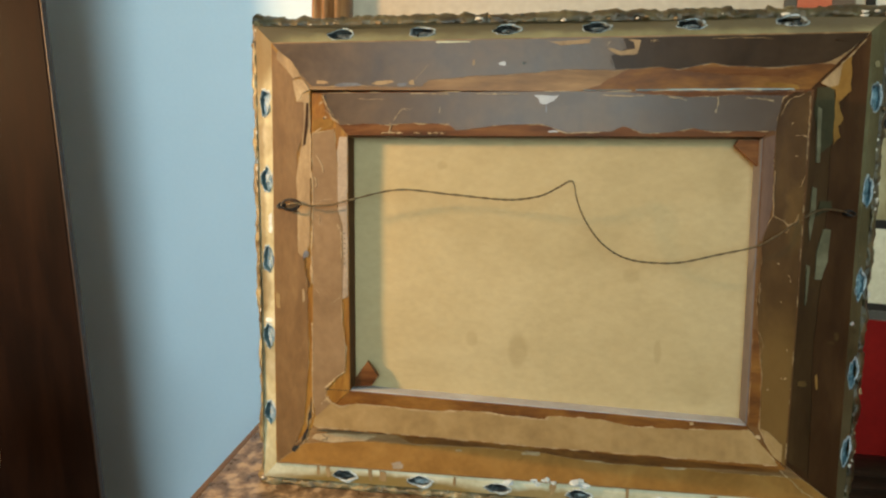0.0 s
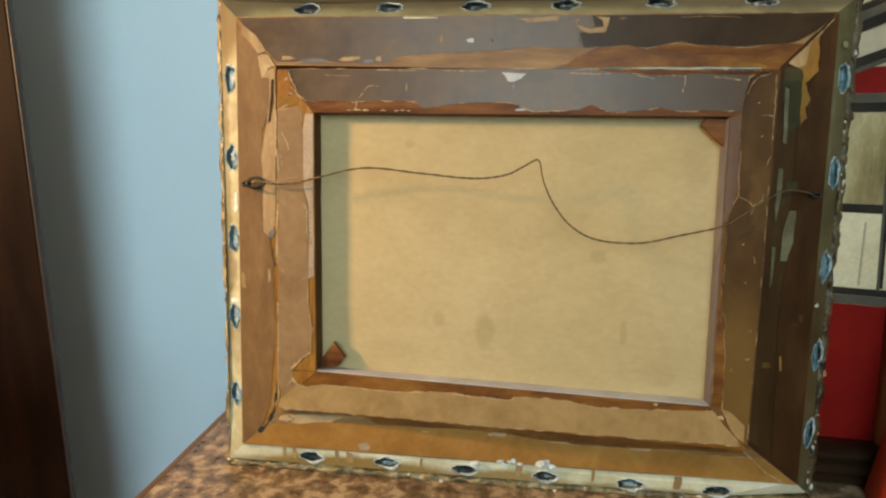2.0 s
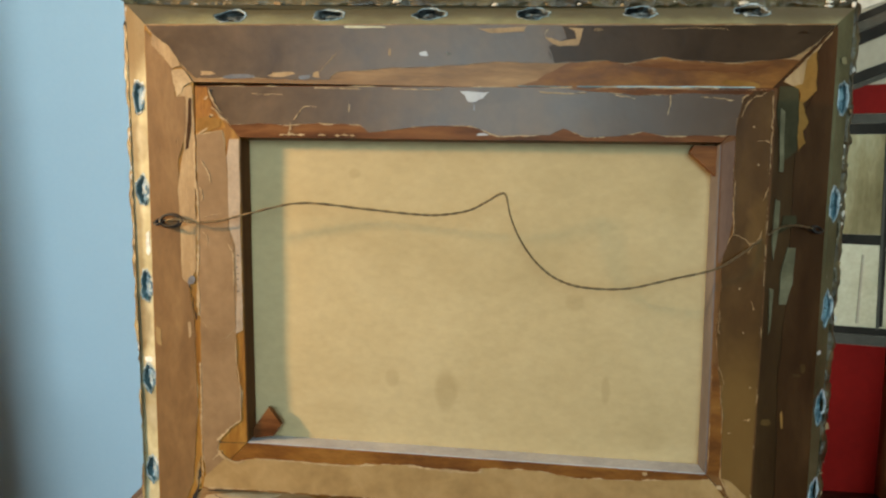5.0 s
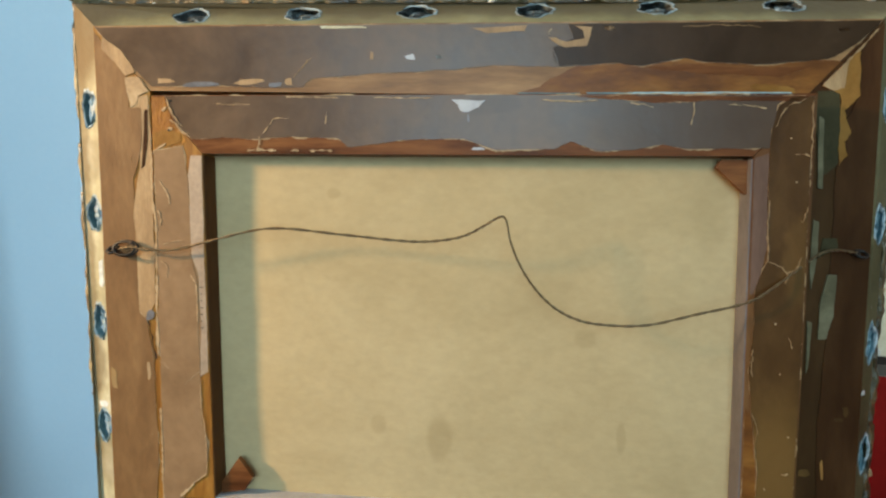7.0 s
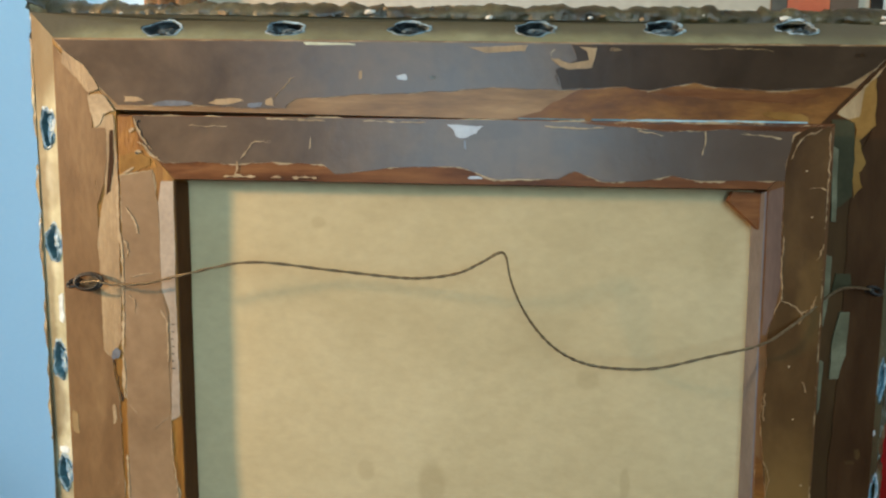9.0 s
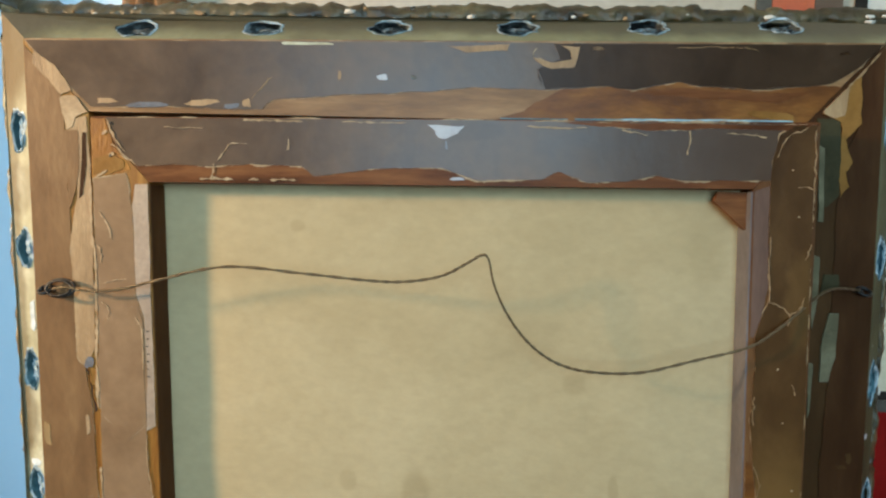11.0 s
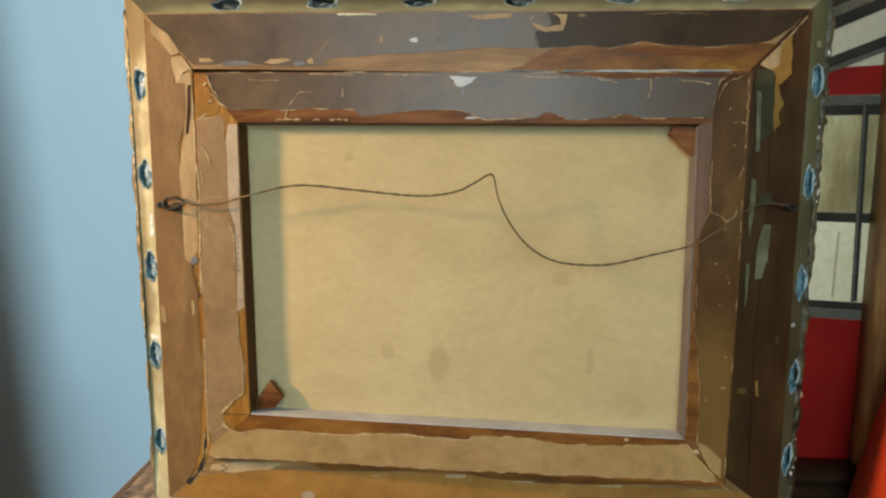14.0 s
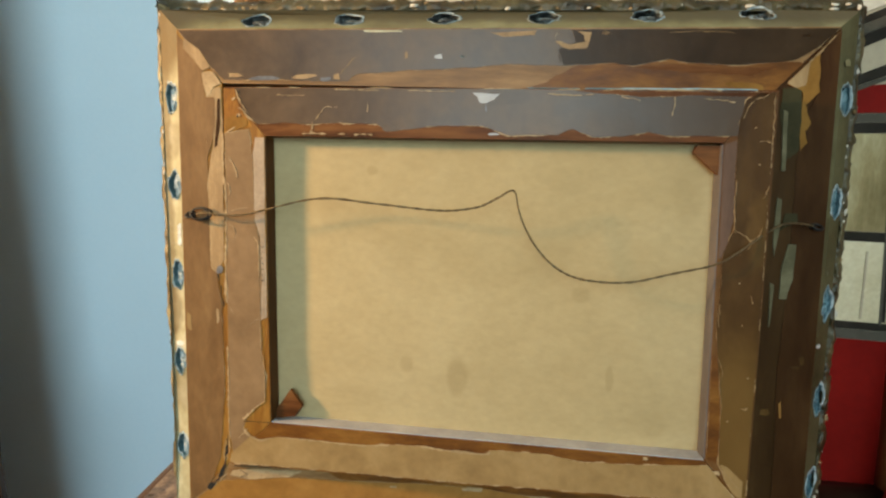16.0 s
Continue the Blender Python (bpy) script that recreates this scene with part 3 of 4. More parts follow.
def canvas_depth(x, z):
    """Slack linen: it swells towards the back of the painting in the middle and lies deeper at the bars."""
    edge = min(1.0, max(0.0, (0.305 - abs(x)) / 0.12)) * min(1.0, max(0.0, (0.25 - abs(z)) / 0.16))
    return 0.0238 - 0.0038 * edge - 0.0007 * noise.noise((x * 9, z * 9, 4)) - 0.00025 * noise.noise((x * 26, z * 20, 9))


bm = bmesh.new()
for skin in (0.0, 0.0015):
    rows = [[bm.verts.new((x, canvas_depth(x, z) + skin, z)) for x in [-0.302 + 0.604 * i / 60 for i in range(61)]] for z in [-0.245 + 0.45 * j / 46 for j in range(47)]]
    for r, q in zip(rows, rows[1:]):
        for i in range(60):
            bm.faces.new((r[i], r[i + 1], q[i + 1], q[i]))
part("canvas", bm, CANVAS, painting, "pale tan bare canvas back", True)
REDWOOD_Z = material("red_brown_wood_upright", [(0.045, 0.02, 0.007), (0.085, 0.038, 0.013), (0.14, 0.07, 0.025)], 10, rough=0.45, spec=0.08, stretch=(2.2, 1, 0.3), bump=0.15)
bars, rails, coves, edges_gilt = [], [], [], []


def host(cx, cz, kind):
    """The side of the frame or stretcher on which a scrap at cx, cz sits."""
    a, b = (cx - 0.012) / 0.345, (cz + 0.017) / 0.245
    if abs(a) > abs(b):
        return kind[1 if a > 0 else 3]
    return kind[0 if b > 0 else 2]


def owner(points, base):
    kind = rails if base is ring_depth else coves if base is cove_depth else bars
    return host(sum(p[0] for p in points) / len(points), sum(p[1] for p in points) / len(points), kind)


for k in range(4):
    wood = (REDWOOD, REDWOOD_Z, WOOD_DEEP, WOOD_Z)[k]
    bars.append(part("stretcher_bar", slab(mitred(SO, SI, k), lambda x, z: 0.0, 0.022), wood, painting, "orange-brown wooden stretcher bar"))
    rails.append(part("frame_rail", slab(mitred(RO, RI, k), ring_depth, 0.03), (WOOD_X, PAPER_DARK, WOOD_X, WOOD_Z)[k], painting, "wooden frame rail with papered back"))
# rabbet floor seen through the gap round the stretcher, coloured near-black for shade
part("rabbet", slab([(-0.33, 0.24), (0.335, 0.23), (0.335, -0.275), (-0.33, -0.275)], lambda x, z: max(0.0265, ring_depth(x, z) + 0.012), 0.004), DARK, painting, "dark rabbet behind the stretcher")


def lining(a, b, inward, mat, label):
    """A thin strip on the inner face of a stretcher bar."""
    bm = bmesh.new()
    vs = []
    for y in (0.0008, 0.0222):
        for p in (a, b):
            for s in (-0.0002, 0.0011):
                vs.append(bm.verts.new((p[0] + inward[0] * s, y, p[1] + inward[1] * s)))
    for f in ((0, 1, 3, 2), (4, 6, 7, 5), (0, 2, 6, 4), (1, 5, 7, 3), (0, 4, 5, 1), (2, 3, 7, 6)):
        bm.faces.new([vs[k] for k in f])
    part("bar_lining", bm, mat, painting, label)


lining((SI[3][0] + 0.001, SI[3][1]), (SI[2][0] - 0.001, SI[2][1]), (0, 1), LILAC, "lilac-grey strip on the bar's inner face")
lining((SI[1][0], SI[1][1] - 0.002), (SI[2][0], SI[2][1] + 0.002), (-1, 0), MAUVE, "mauve-grey inner face of the bar")
lining((SI[0][0], SI[0][1] - 0.002), (SI[3][0], SI[3][1] + 0.002), (1, 0), REDWOOD_Z, "red-brown inner face of the bar")


# gesso cove with ragged openings through it
def lens(cx, cz, long, short, seed, upright):
    pts = []
    for j in range(34):
        a = 2 * math.pi * j / 34
        r = 1 + 0.3 * noise.noise((math.cos(a) * 1.6, math.sin(a) * 1.6, seed * 7.7)) + 0.17 * noise.noise((math.cos(a) * 5, math.sin(a) * 5, seed * 3.3))
        u = long / 2 * r * math.copysign(abs(math.cos(a)) ** 0.9, math.cos(a))
        w = short / 2 * r * math.copysign(abs(math.sin(a)) ** 1.25, math.sin(a))
        pts.append((cx + w, cz + u) if upright else (cx + u, cz + w))
    return pts


SLOTS = [
    [(-0.270, 0.2905), (-0.161, 0.2925), (-0.050, 0.2945), (0.0635, 0.2955), (0.180, 0.2975), (0.300, 0.3000)],
    [(0.402, 0.207), (0.403, 0.092), (0.405, -0.026), (0.408, -0.143), (0.409, -0.250)],
    [(-0.264, -0.325), (-0.154, -0.325), (-0.045, -0.327), (0.066, -0.328), (0.178, -0.330), (0.292, -0.331)],
    [(-0.376, 0.2), (-0.3755, 0.095), (-0.375, -0.015), (-0.3755, -0.125), (-0.3755, -0.2385)],
]
for k in range(4):
    upright = k % 2 == 1
    size = ((0.0375, 0.017), (0.041, 0.0195), (0.036, 0.0155), (0.037, 0.018))[k]
    holes = [lens(x, z, *size, 10 * k + j, upright) for j, (x, z) in enumerate(SLOTS[k])]
    coves.append(part("gesso_cove", slab(mitred(CO, RO, k, 0.0), cove_depth, 0.004, holes), (PLASTER, PLASTER_SHADED, PLASTER_PALE, PLASTER_SIDE)[k], painting, "cream gesso hollow with ragged slots"))
    for j, (x, z) in enumerate(SLOTS[k]):
        # broken inner wall of the slot and its chipped lip
        loop = lens(x, z, size[0] - 0.0006, size[1] - 0.0006, 10 * k + j, upright)
        bm = bmesh.new()
        rings = []
        for level in range(5):
            row = []
            for i, (px, pz) in enumerate(loop):
                s = 1 - 0.075 * level + (0.13 * noise.noise((px * 260, pz * 260, level * 1.7)) if level else 0)
                qx, qz = x + (px - x) * s, z + (pz - z) * s
                rise = 0.0016 + 0.0016 * noise.noise((px * 210, pz * 210, 9)) if level == 0 else 0
                row.append(bm.verts.new((qx, cove_depth(px, pz) - rise + 0.0036 * level, qz)))
            rings.append(row)
        lip = []
        for px, pz in loop:
            out = Vector((px - x, pz - z)).normalized()
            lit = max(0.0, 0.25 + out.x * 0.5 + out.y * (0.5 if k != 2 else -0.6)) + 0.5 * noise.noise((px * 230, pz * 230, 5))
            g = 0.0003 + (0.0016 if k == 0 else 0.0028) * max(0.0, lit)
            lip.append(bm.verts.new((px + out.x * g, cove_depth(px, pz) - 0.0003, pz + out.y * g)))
        edge = bmesh.new()
        inner = [edge.verts.new((px - (px - x) * 0.04, cove_depth(px, pz) - 0.0012 + 0.0012 * noise.noise((px * 210, pz * 210, 9)), pz - (pz - z) * 0.06)) for px, pz in loop]
        outer = [edge.verts.new(v.co) for v in lip]
        low = [edge.verts.new(v.co + Vector((0, 0.0022, 0))) for v in inner]
        for r, s in ((outer, inner), (inner, low)):
            for i in range(len(r)):
                edge.faces.new((r[i], r[(i + 1) % len(r)], s[(i + 1) % len(s)], s[i]))
        bmesh.ops.delete(bm, geom=lip, context="VERTS")
        for r, s in zip(rings, rings[1:]):
            for i in range(len(r)):
                bm.faces.new((r[i], r[(i + 1) % len(r)], s[(i + 1) % len(s)], s[i]))
        part("slot_wall", bm, TEAL if upright else SHADE_STAIN, coves[k], "broken inner wall of the slot", True)
        # broken plaster standing in the slot
        plug = bmesh.new()
        cx, cz = (x + (0.0028 if k == 1 else 0.0012), z) if upright else (x + 0.002, z - (0.001 if k == 0 else 0.003))
        pl, ps = (size[0] * 0.82, size[1] * 0.62) if upright else (size[0] * 0.55, size[1] * 0.36)
        centre = plug.verts.new((cx, cove_depth(cx, cz) + 0.003, cz))
        rims = []
        for level, (f, dy) in enumerate(((0.5, 0.0035), (1.0, 0.0045), (1.05, 0.011))):
            rims.append([plug.verts.new((cx + (qx - cx) * f, cove_depth(qx, qz) + dy + 0.003 * noise.noise((qx * 330, qz * 330, level + j)), cz + (qz - cz) * f)) for qx, qz in lens(cx, cz, pl, ps, 10 * k + j + 0.4, upright)])
        for i in range(34):
            plug.faces.new((centre, rims[0][i], rims[0][(i + 1) % 34]))
            for r, s in zip(rims, rims[1:]):
                plug.faces.new((r[i], s[i], s[(i + 1) % 34], r[(i + 1) % 34]))
        part("slot_plaster", plug, (CHIP if k == 3 else TEAL) if upright else CHIP if k == 2 and j in (1, 4) else SHADE_STAIN, coves[k], "broken plaster in the slot")
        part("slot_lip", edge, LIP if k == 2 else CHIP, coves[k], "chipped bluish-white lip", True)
    # body of the frame behind the cove, coloured near-black for the shade inside
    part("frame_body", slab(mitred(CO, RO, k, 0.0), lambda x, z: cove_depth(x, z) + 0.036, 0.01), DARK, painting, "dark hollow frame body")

# carved gilt rim, a lumpy broken edge outside the cove
GO = [(-0.3975, 0.313), (0.422, 0.315), (0.426, -0.346), (-0.3925, -0.346)]
for k in range(4):
    a, b = Vector(GO[k]), Vector(GO[(k + 1) % 4])
    d = b - a
    side = Vector((-d.y, d.x)).normalized()
    n = int(d.length / 0.0022)
    bm = bmesh.new()
    rows = []
    for i in range(n + 1):
        f = i / n
        p = a + d * f
        s = f * d.length + 10 * k
        leaf = min(1.0, max(0.0, 0.5 + 1.1 * noise.noise((s * 34, k * 2.1, 0)) + 0.5 * noise.noise((s * 77, k, 6))))
        gone = 1.0 if noise.noise((s * 16, 3, k)) > -0.18 else 0.45
        grow = (0.0028 + (0.0052 if k == 0 else 0.0036) * leaf) * gone + 0.0022 * noise.noise((s * 120, 0, k))
        row = []
        for j in range(11):
            ang = math.pi * (j / 10)
            ro = -math.cos(ang) * (grow + (0.0075 if k == 0 else 0.0045) if j > 5 else (0.0105 if k == 0 else 0.0075))
            y = cove_depth(p.x, p.y) + (0.0145 if k == 3 else 0.011) - math.sin(ang) * (0.0085 + 0.0035 * leaf * gone) + 0.35 * max(0, ro)
            q = p + side * ro
            jig = 0.0036 * noise.noise((s * 70, j * 0.55, k)) + 0.002 * noise.noise((s * 190, j * 1.1, k)) + 0.0007 * noise.noise((s * 500, j * 2, k))
            row.append(bm.verts.new((q.x + jig * side.x, y + jig * 1.2, q.y + jig * side.y)))
        row.append(bm.verts.new((p.x + side.x * 0.004, cove_depth(p.x, p.y) + 0.046, p.y + side.y * 0.004)))
        row.append(bm.verts.new((p.x - side.x * 0.006, cove_depth(p.x, p.y) + 0.046, p.y - side.y * 0.006)))
        rows.append(row)
    for r, s in zip(rows, rows[1:]):
        for j in range(len(r)):
            j2 = (j + 1) % len(r)
            bm.faces.new((r[j], r[j2], s[j2], s[j]))
    bm.faces.new(rows[0])
    bm.faces.new(rows[-1][::-1])
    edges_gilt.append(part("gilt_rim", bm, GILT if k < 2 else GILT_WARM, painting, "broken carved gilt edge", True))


# torn paper: each sheet a thin layer whose border shows paler fibres
def sheet(points, base, seed, size=0.0016, keep=(), mat=PAPER, lift=0.0005, lip=0.0012, fibre=TORN, more=-0.05, name="paper_tape", label="brown gummed paper"):
    out = ragged(points, size, seed, step=0.0018, keep=keep)
    if lip:
        area = sum(x0 * z1 - x1 * z0 for (x0, z0), (x1, z1) in zip(out, out[1:] + out[:1]))
        wide = []
        for k, (x, z) in enumerate(out):
            x0, z0 = out[k - 1]
            x1, z1 = out[(k + 1) % len(out)]
            t = Vector((x1 - x0, z1 - z0))
            nrm = Vector((t.y, -t.x)).normalized() * (1 if area > 0 else -1)
            g = max(0.0, noise.noise((x * 60, z * 60, seed * 2.2)) + 0.5 * noise.noise((x * 260, z * 260, seed)) + more) * lip * 2
            wide.append((x + nrm.x * g, z + nrm.y * g))
        part("torn_lip", slab(wide, lambda x, z: base(x, z) - lift * 0.7, lift * 0.5), fibre, owner(points, base), "pale torn paper fibres")
    part(name, slab(out, lambda x, z: base(x, z) - lift, lift * 0.8), mat, owner(points, base), label)


def flake(name, cx, cz, w, h, base, mat, seed, tilt=0.0, lift=0.0008):
    """An uneven scrap about w by h in size."""
    c, s = math.cos(tilt), math.sin(tilt)
    dice = random.Random(seed)
    n = 9
    pts = []
    for k in range(n):
        a = 2 * math.pi * (k + dice.uniform(-0.35, 0.35)) / n
        r = dice.uniform(0.62, 1.12)
        pts.append((w / 2 * r * math.copysign(abs(math.cos(a)) ** 0.6, math.cos(a)), h / 2 * r * math.copysign(abs(math.sin(a)) ** 0.6, math.sin(a))))
    out = ragged([(cx + x * c - z * s, cz + x * s + z * c) for x, z in pts], min(0.0007, 0.14 * min(w, h)), dice.uniform(0, 90), step=min(0.0012, 0.3 * max(w, h)))
    part(name, slab(out, lambda x, z: base(x, z) - lift, 0.0003), mat, owner([(cx, cz)], base))


def crease(name, line, base, width, seed, mat=TORN, lift=0.0009, jag=1.0, label="pale torn paper fibres"):
    """A split or raised fibre line of uneven width."""
    pts = [(p.x, p.y) for p in spline([(x, z, 0) for x, z in line], 12)]
    up, down = [], []
    for i, (x, z) in enumerate(pts):
        x0, z0 = pts[max(0, i - 1)]
        x1, z1 = pts[min(len(pts) - 1, i + 1)]
        d = Vector((x1 - x0, z1 - z0)).normalized()
        jog = jag * (0.0013 * noise.noise((x * 190, z * 190, seed)) + 0.0007 * noise.noise((x * 600, z * 600, seed)))
        w = width * max(0.22, 0.6 + 1.2 * noise.noise((x * (70 if mat is DARK else 240), z * (70 if mat is DARK else 240), seed + 5))) * (0.3 if i in (0, len(pts) - 1) else 1)
        cx, cz = x - d.y * jog, z + d.x * jog
        up.append((cx - d.y * w, cz + d.x * w))
        down.append((cx + d.y * w, cz - d.x * w))
    part(name, slab(up + down[::-1], lambda a, c: base(a, c) - lift, 0.0003), mat, owner(line, base), label)


face = lambda x, z: 0.0
# top frame rail: mauve-brown tape above, bared wood below
sheet([(-0.3605, 0.2765), (0.3785, 0.279), (0.3605, 0.2605), (0.333, 0.2446), (0.316, 0.243), (0.2765, 0.240), (0.223, 0.242), (0.203, 0.246), (0.1635, 0.2385), (0.143, 0.2415), (0.087, 0.238), (0.026, 0.240), (-0.017, 0.2355),
       (-0.072, 0.233), (-0.147, 0.228), (-0.157, 0.2195), (-0.306, 0.2205)], ring_depth, 1, 0.0016, keep=(0,), more=0.08, lip=0.0009, fibre=OCHRE)
part("bared_strip", slab(ragged([(0.045, 0.2121), (0.312, 0.2092), (0.345, 0.2425), (0.318, 0.2445), (0.25, 0.2425), (0.2, 0.247), (0.137, 0.242), (0.105, 0.2395), (0.08, 0.228), (0.07, 0.22)], 0.0016, 63), lambda x, z: ring_depth(x, z) - 0.0003, 0.0004), WOOD_DEEP, rails[0], "deep orange bared wood")
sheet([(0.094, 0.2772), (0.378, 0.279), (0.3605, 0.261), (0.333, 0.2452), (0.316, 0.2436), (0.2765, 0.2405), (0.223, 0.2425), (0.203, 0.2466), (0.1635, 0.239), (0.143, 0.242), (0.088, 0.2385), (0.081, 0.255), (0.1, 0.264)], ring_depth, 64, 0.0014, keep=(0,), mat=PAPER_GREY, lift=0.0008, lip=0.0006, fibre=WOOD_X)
sheet([(0.17, 0.2365), (0.203, 0.241), (0.25, 0.2375), (0.3, 0.237), (0.318, 0.2385), (0.29, 0.2285), (0.22, 0.232)], ring_depth, 65, 0.0014, mat=REDWOOD, lift=0.0005, lip=0, label="dark red-brown bared wood")
flake("bared_wood", 0.285, 0.217, 0.05, 0.009, ring_depth, GOLDEN, 66, -0.1)
# torn patch and ochre remains on the top rail
sheet([(0.077, 0.2655), (0.086, 0.2585), (0.093, 0.2558), (0.1125, 0.2575), (0.117, 0.2745), (0.1, 0.276), (0.109, 0.270), (0.1105, 0.2642), (0.0935, 0.2612), (0.083, 0.2645)], ring_depth, 301, 0.0009, mat=OCHRE, lift=0.0011, lip=0.0006)
crease("paper_crease", ((0.0775, 0.267), (0.0765, 0.27), (0.0795, 0.2735)), ring_depth, 0.0005, 302, lift=0.0012)
crease("paper_crease", ((0.0835, 0.257), (0.0825, 0.25), (0.084, 0.242)), ring_depth, 0.0006, 303, PAPER_DARK, lift=0.0012, label="dark fold")
sheet([(0.003, 0.2745), (0.057, 0.2765), (0.0545, 0.271), (0.02, 0.269)], ring_depth, 304, 0.0009, mat=OCHRE, lift=0.0008, lip=0)
for x, z, w, h, m in ((-0.2925, 0.2258, 0.021, 0.0058, OCHRE), (-0.21, 0.2248, 0.032, 0.0068, OCHRE), (-0.171, 0.2245, 0.009, 0.008, OCHRE), (-0.256, 0.2228, 0.04, 0.0062, BLUE_GREY), (-0.184, 0.222, 0.016, 0.005, BLUE_GREY),
                      (0.133, 0.2735, 0.012, 0.004, OCHRE), (-0.053, 0.2475, 0.011, 0.0055, LILAC), (-0.09, 0.2495, 0.003, 0.009, OCHRE), (0.345, 0.271, 0.012, 0.003, PAPER_DIM)):
    flake("torn_patch", x, z, w, h, ring_depth, m, 310 + x, 0.02)
flake("gesso_smear", -0.118, 0.2755, 0.05, 0.0032, ring_depth, PLASTER_PALE, 320)
flake("dark_stain", -0.026, 0.2475, 0.006, 0.0042, ring_depth, SHADE_STAIN, 323)
for line in (((-0.166, 0.2285), (-0.158, 0.238), (-0.149, 0.247)), ((0.2, 0.2745), (0.24, 0.2755), (0.27, 0.274))):
    crease("paper_crease", line, ring_depth, 0.0004, 45 + line[0][0], PAPER_TAN, label="faint fold in the paper")
# left frame rail: red-brown tape, a pale ochre strip beside the stretcher
sheet([(-0.3615, 0.272), (-0.3315, 0.2375), (-0.3297, 0.2), (-0.3283, 0.124), (-0.3275, 0.04), (-0.322, 0.0), (-0.3155, -0.05), (-0.314, -0.16), (-0.322, -0.25), (-0.339, -0.29), (-0.363, -0.309)], ring_depth, 3, 0.001, keep=(10,), mat=PAPER_WARM, lip=0.0005)
sheet([(-0.3285, 0.206), (-0.3105, 0.212), (-0.3088, 0.157), (-0.3092, 0.1), (-0.3105, 0.008), (-0.3195, -0.012), (-0.3272, -0.002), (-0.3277, 0.04), (-0.3288, 0.1), (-0.3235, 0.131), (-0.3205, 0.155), (-0.3265, 0.18)], ring_depth, 4, 0.0014, mat=OCHRE, lift=0.0008, lip=0.0006, label="pale ochre paper")
sheet([(-0.3295, 0.2), (-0.318, 0.2), (-0.3185, 0.165), (-0.3215, 0.15), (-0.3285, 0.132)], ring_depth, 67, 0.0014, mat=PAPER_WARM, lift=0.0010, lip=0)
sheet([(-0.314, 0.198), (-0.3108, 0.198), (-0.3114, 0.17), (-0.3155, 0.1443), (-0.3195, 0.141), (-0.3165, 0.1668)], ring_depth, 68, 0.0009, mat=PAPER_DARK, lift=0.0011, lip=0.0004)
sheet([(-0.332, 0.2285), (-0.3175, 0.2285), (-0.3088, 0.2155), (-0.319, 0.2118), (-0.3225, 0.203), (-0.3275, 0.2), (-0.331, 0.2145)], ring_depth, 69, 0.0014, mat=PALE_PAPER, lift=0.0012, lip=0.0005, label="pale torn paper over the mitre")
sheet([(-0.3535, 0.268), (-0.335, 0.2545), (-0.3225, 0.234), (-0.331, 0.2305), (-0.3415, 0.2435), (-0.3545, 0.256)], ring_depth, 70, 0.0016, mat=OCHRE, lift=0.0009, lip=0, label="ochre paper left on the mitre")
flake("torn_patch", -0.317, -0.0065, 0.009, 0.0105, ring_depth, BLUE_GREY, 71, 0.1, 0.0012)
for k, (x, z, w, h) in enumerate(((-0.3575, -0.072, 0.007, 0.028), (-0.3205, -0.065, 0.004, 0.02))):
    flake("torn_patch", x, z, w, h, ring_depth, (PAPER_TAN, PALE_PAPER)[k], 440 + k)
crease("crack", ((-0.3194, -0.0117), (-0.3165, -0.026), (-0.314, -0.042), (-0.313, -0.052)), ring_depth, 0.0008, 72, DARK, 0.0011, 1.0, "dark open crack")
crease("crack", ((-0.3095, -0.188), (-0.3093, -0.21), (-0.3112, -0.2315)), ring_depth, 0.0014, 73, DARK, 0.0011, 0.8, "dark open crack")
crease("crack", ((-0.31, -0.222), (-0.3155, -0.2525), (-0.321, -0.2695), (-0.33, -0.283), (-0.339, -0.2915)), ring_depth, 0.0028, 74, DARK, 0.0011, 1.2, "dark open crack")
crease("paper_crease", ((-0.341, -0.2935), (-0.33, -0.2865), (-0.3225, -0.278), (-0.314, -0.27)), ring_depth, 0.0007, 75)
sheet([(-0.314, -0.222), (-0.3095, -0.236), (-0.311, -0.248), (-0.317, -0.255), (-0.3185, -0.244)], ring_depth, 76, 0.0009, mat=PAPER_TAN, lift=0.0009, lip=0)
# bottom frame rail
sheet([(-0.358, -0.3095), (0.386, -0.309), (0.345, -0.28), (0.2, -0.2765), (0.097, -0.278), (0.006, -0.2685), (-0.064, -0.2675), (-0.167, -0.27), (-0.232, -0.2705), (-0.287, -0.2766), (-0.322, -0.279)], ring_depth, 7, 0.0012, keep=(0,), mat=PAPER_RUST, lip=0.0005)
sheet([(-0.306, -0.2645), (-0.266, -0.2608), (-0.216, -0.2607), (-0.2326, -0.2695), (-0.2867, -0.275), (-0.31, -0.2715)], ring_depth, 8, 0.001, mat=PALE_PAPER, lift=0.0009, lip=0.0004)
crease("crack", ((-0.2965, -0.2635), (-0.287, -0.2695), (-0.296, -0.273)), ring_depth, 0.0005, 77, DARK, 0.0012, 0.6, "dark open crack")
crease("crack", ((-0.305, -0.2585), (-0.27, -0.2578), (-0.2, -0.257)), ring_depth, 0.0007, 78, DARK, 0.0011, 0.5, "dark open crack")
sheet([(-0.19, -0.2565), (0.0, -0.2575), (0.32, -0.2575), (0.318, -0.2725), (0.2, -0.2755), (0.097, -0.277), (0.006, -0.2675), (-0.064, -0.2665), (-0.165, -0.269)], ring_depth, 79, 0.0011, mat=WOOD_DEEP, lift=0.0003, lip=0, label="bottom rail strip darkened for shade under the stretcher")
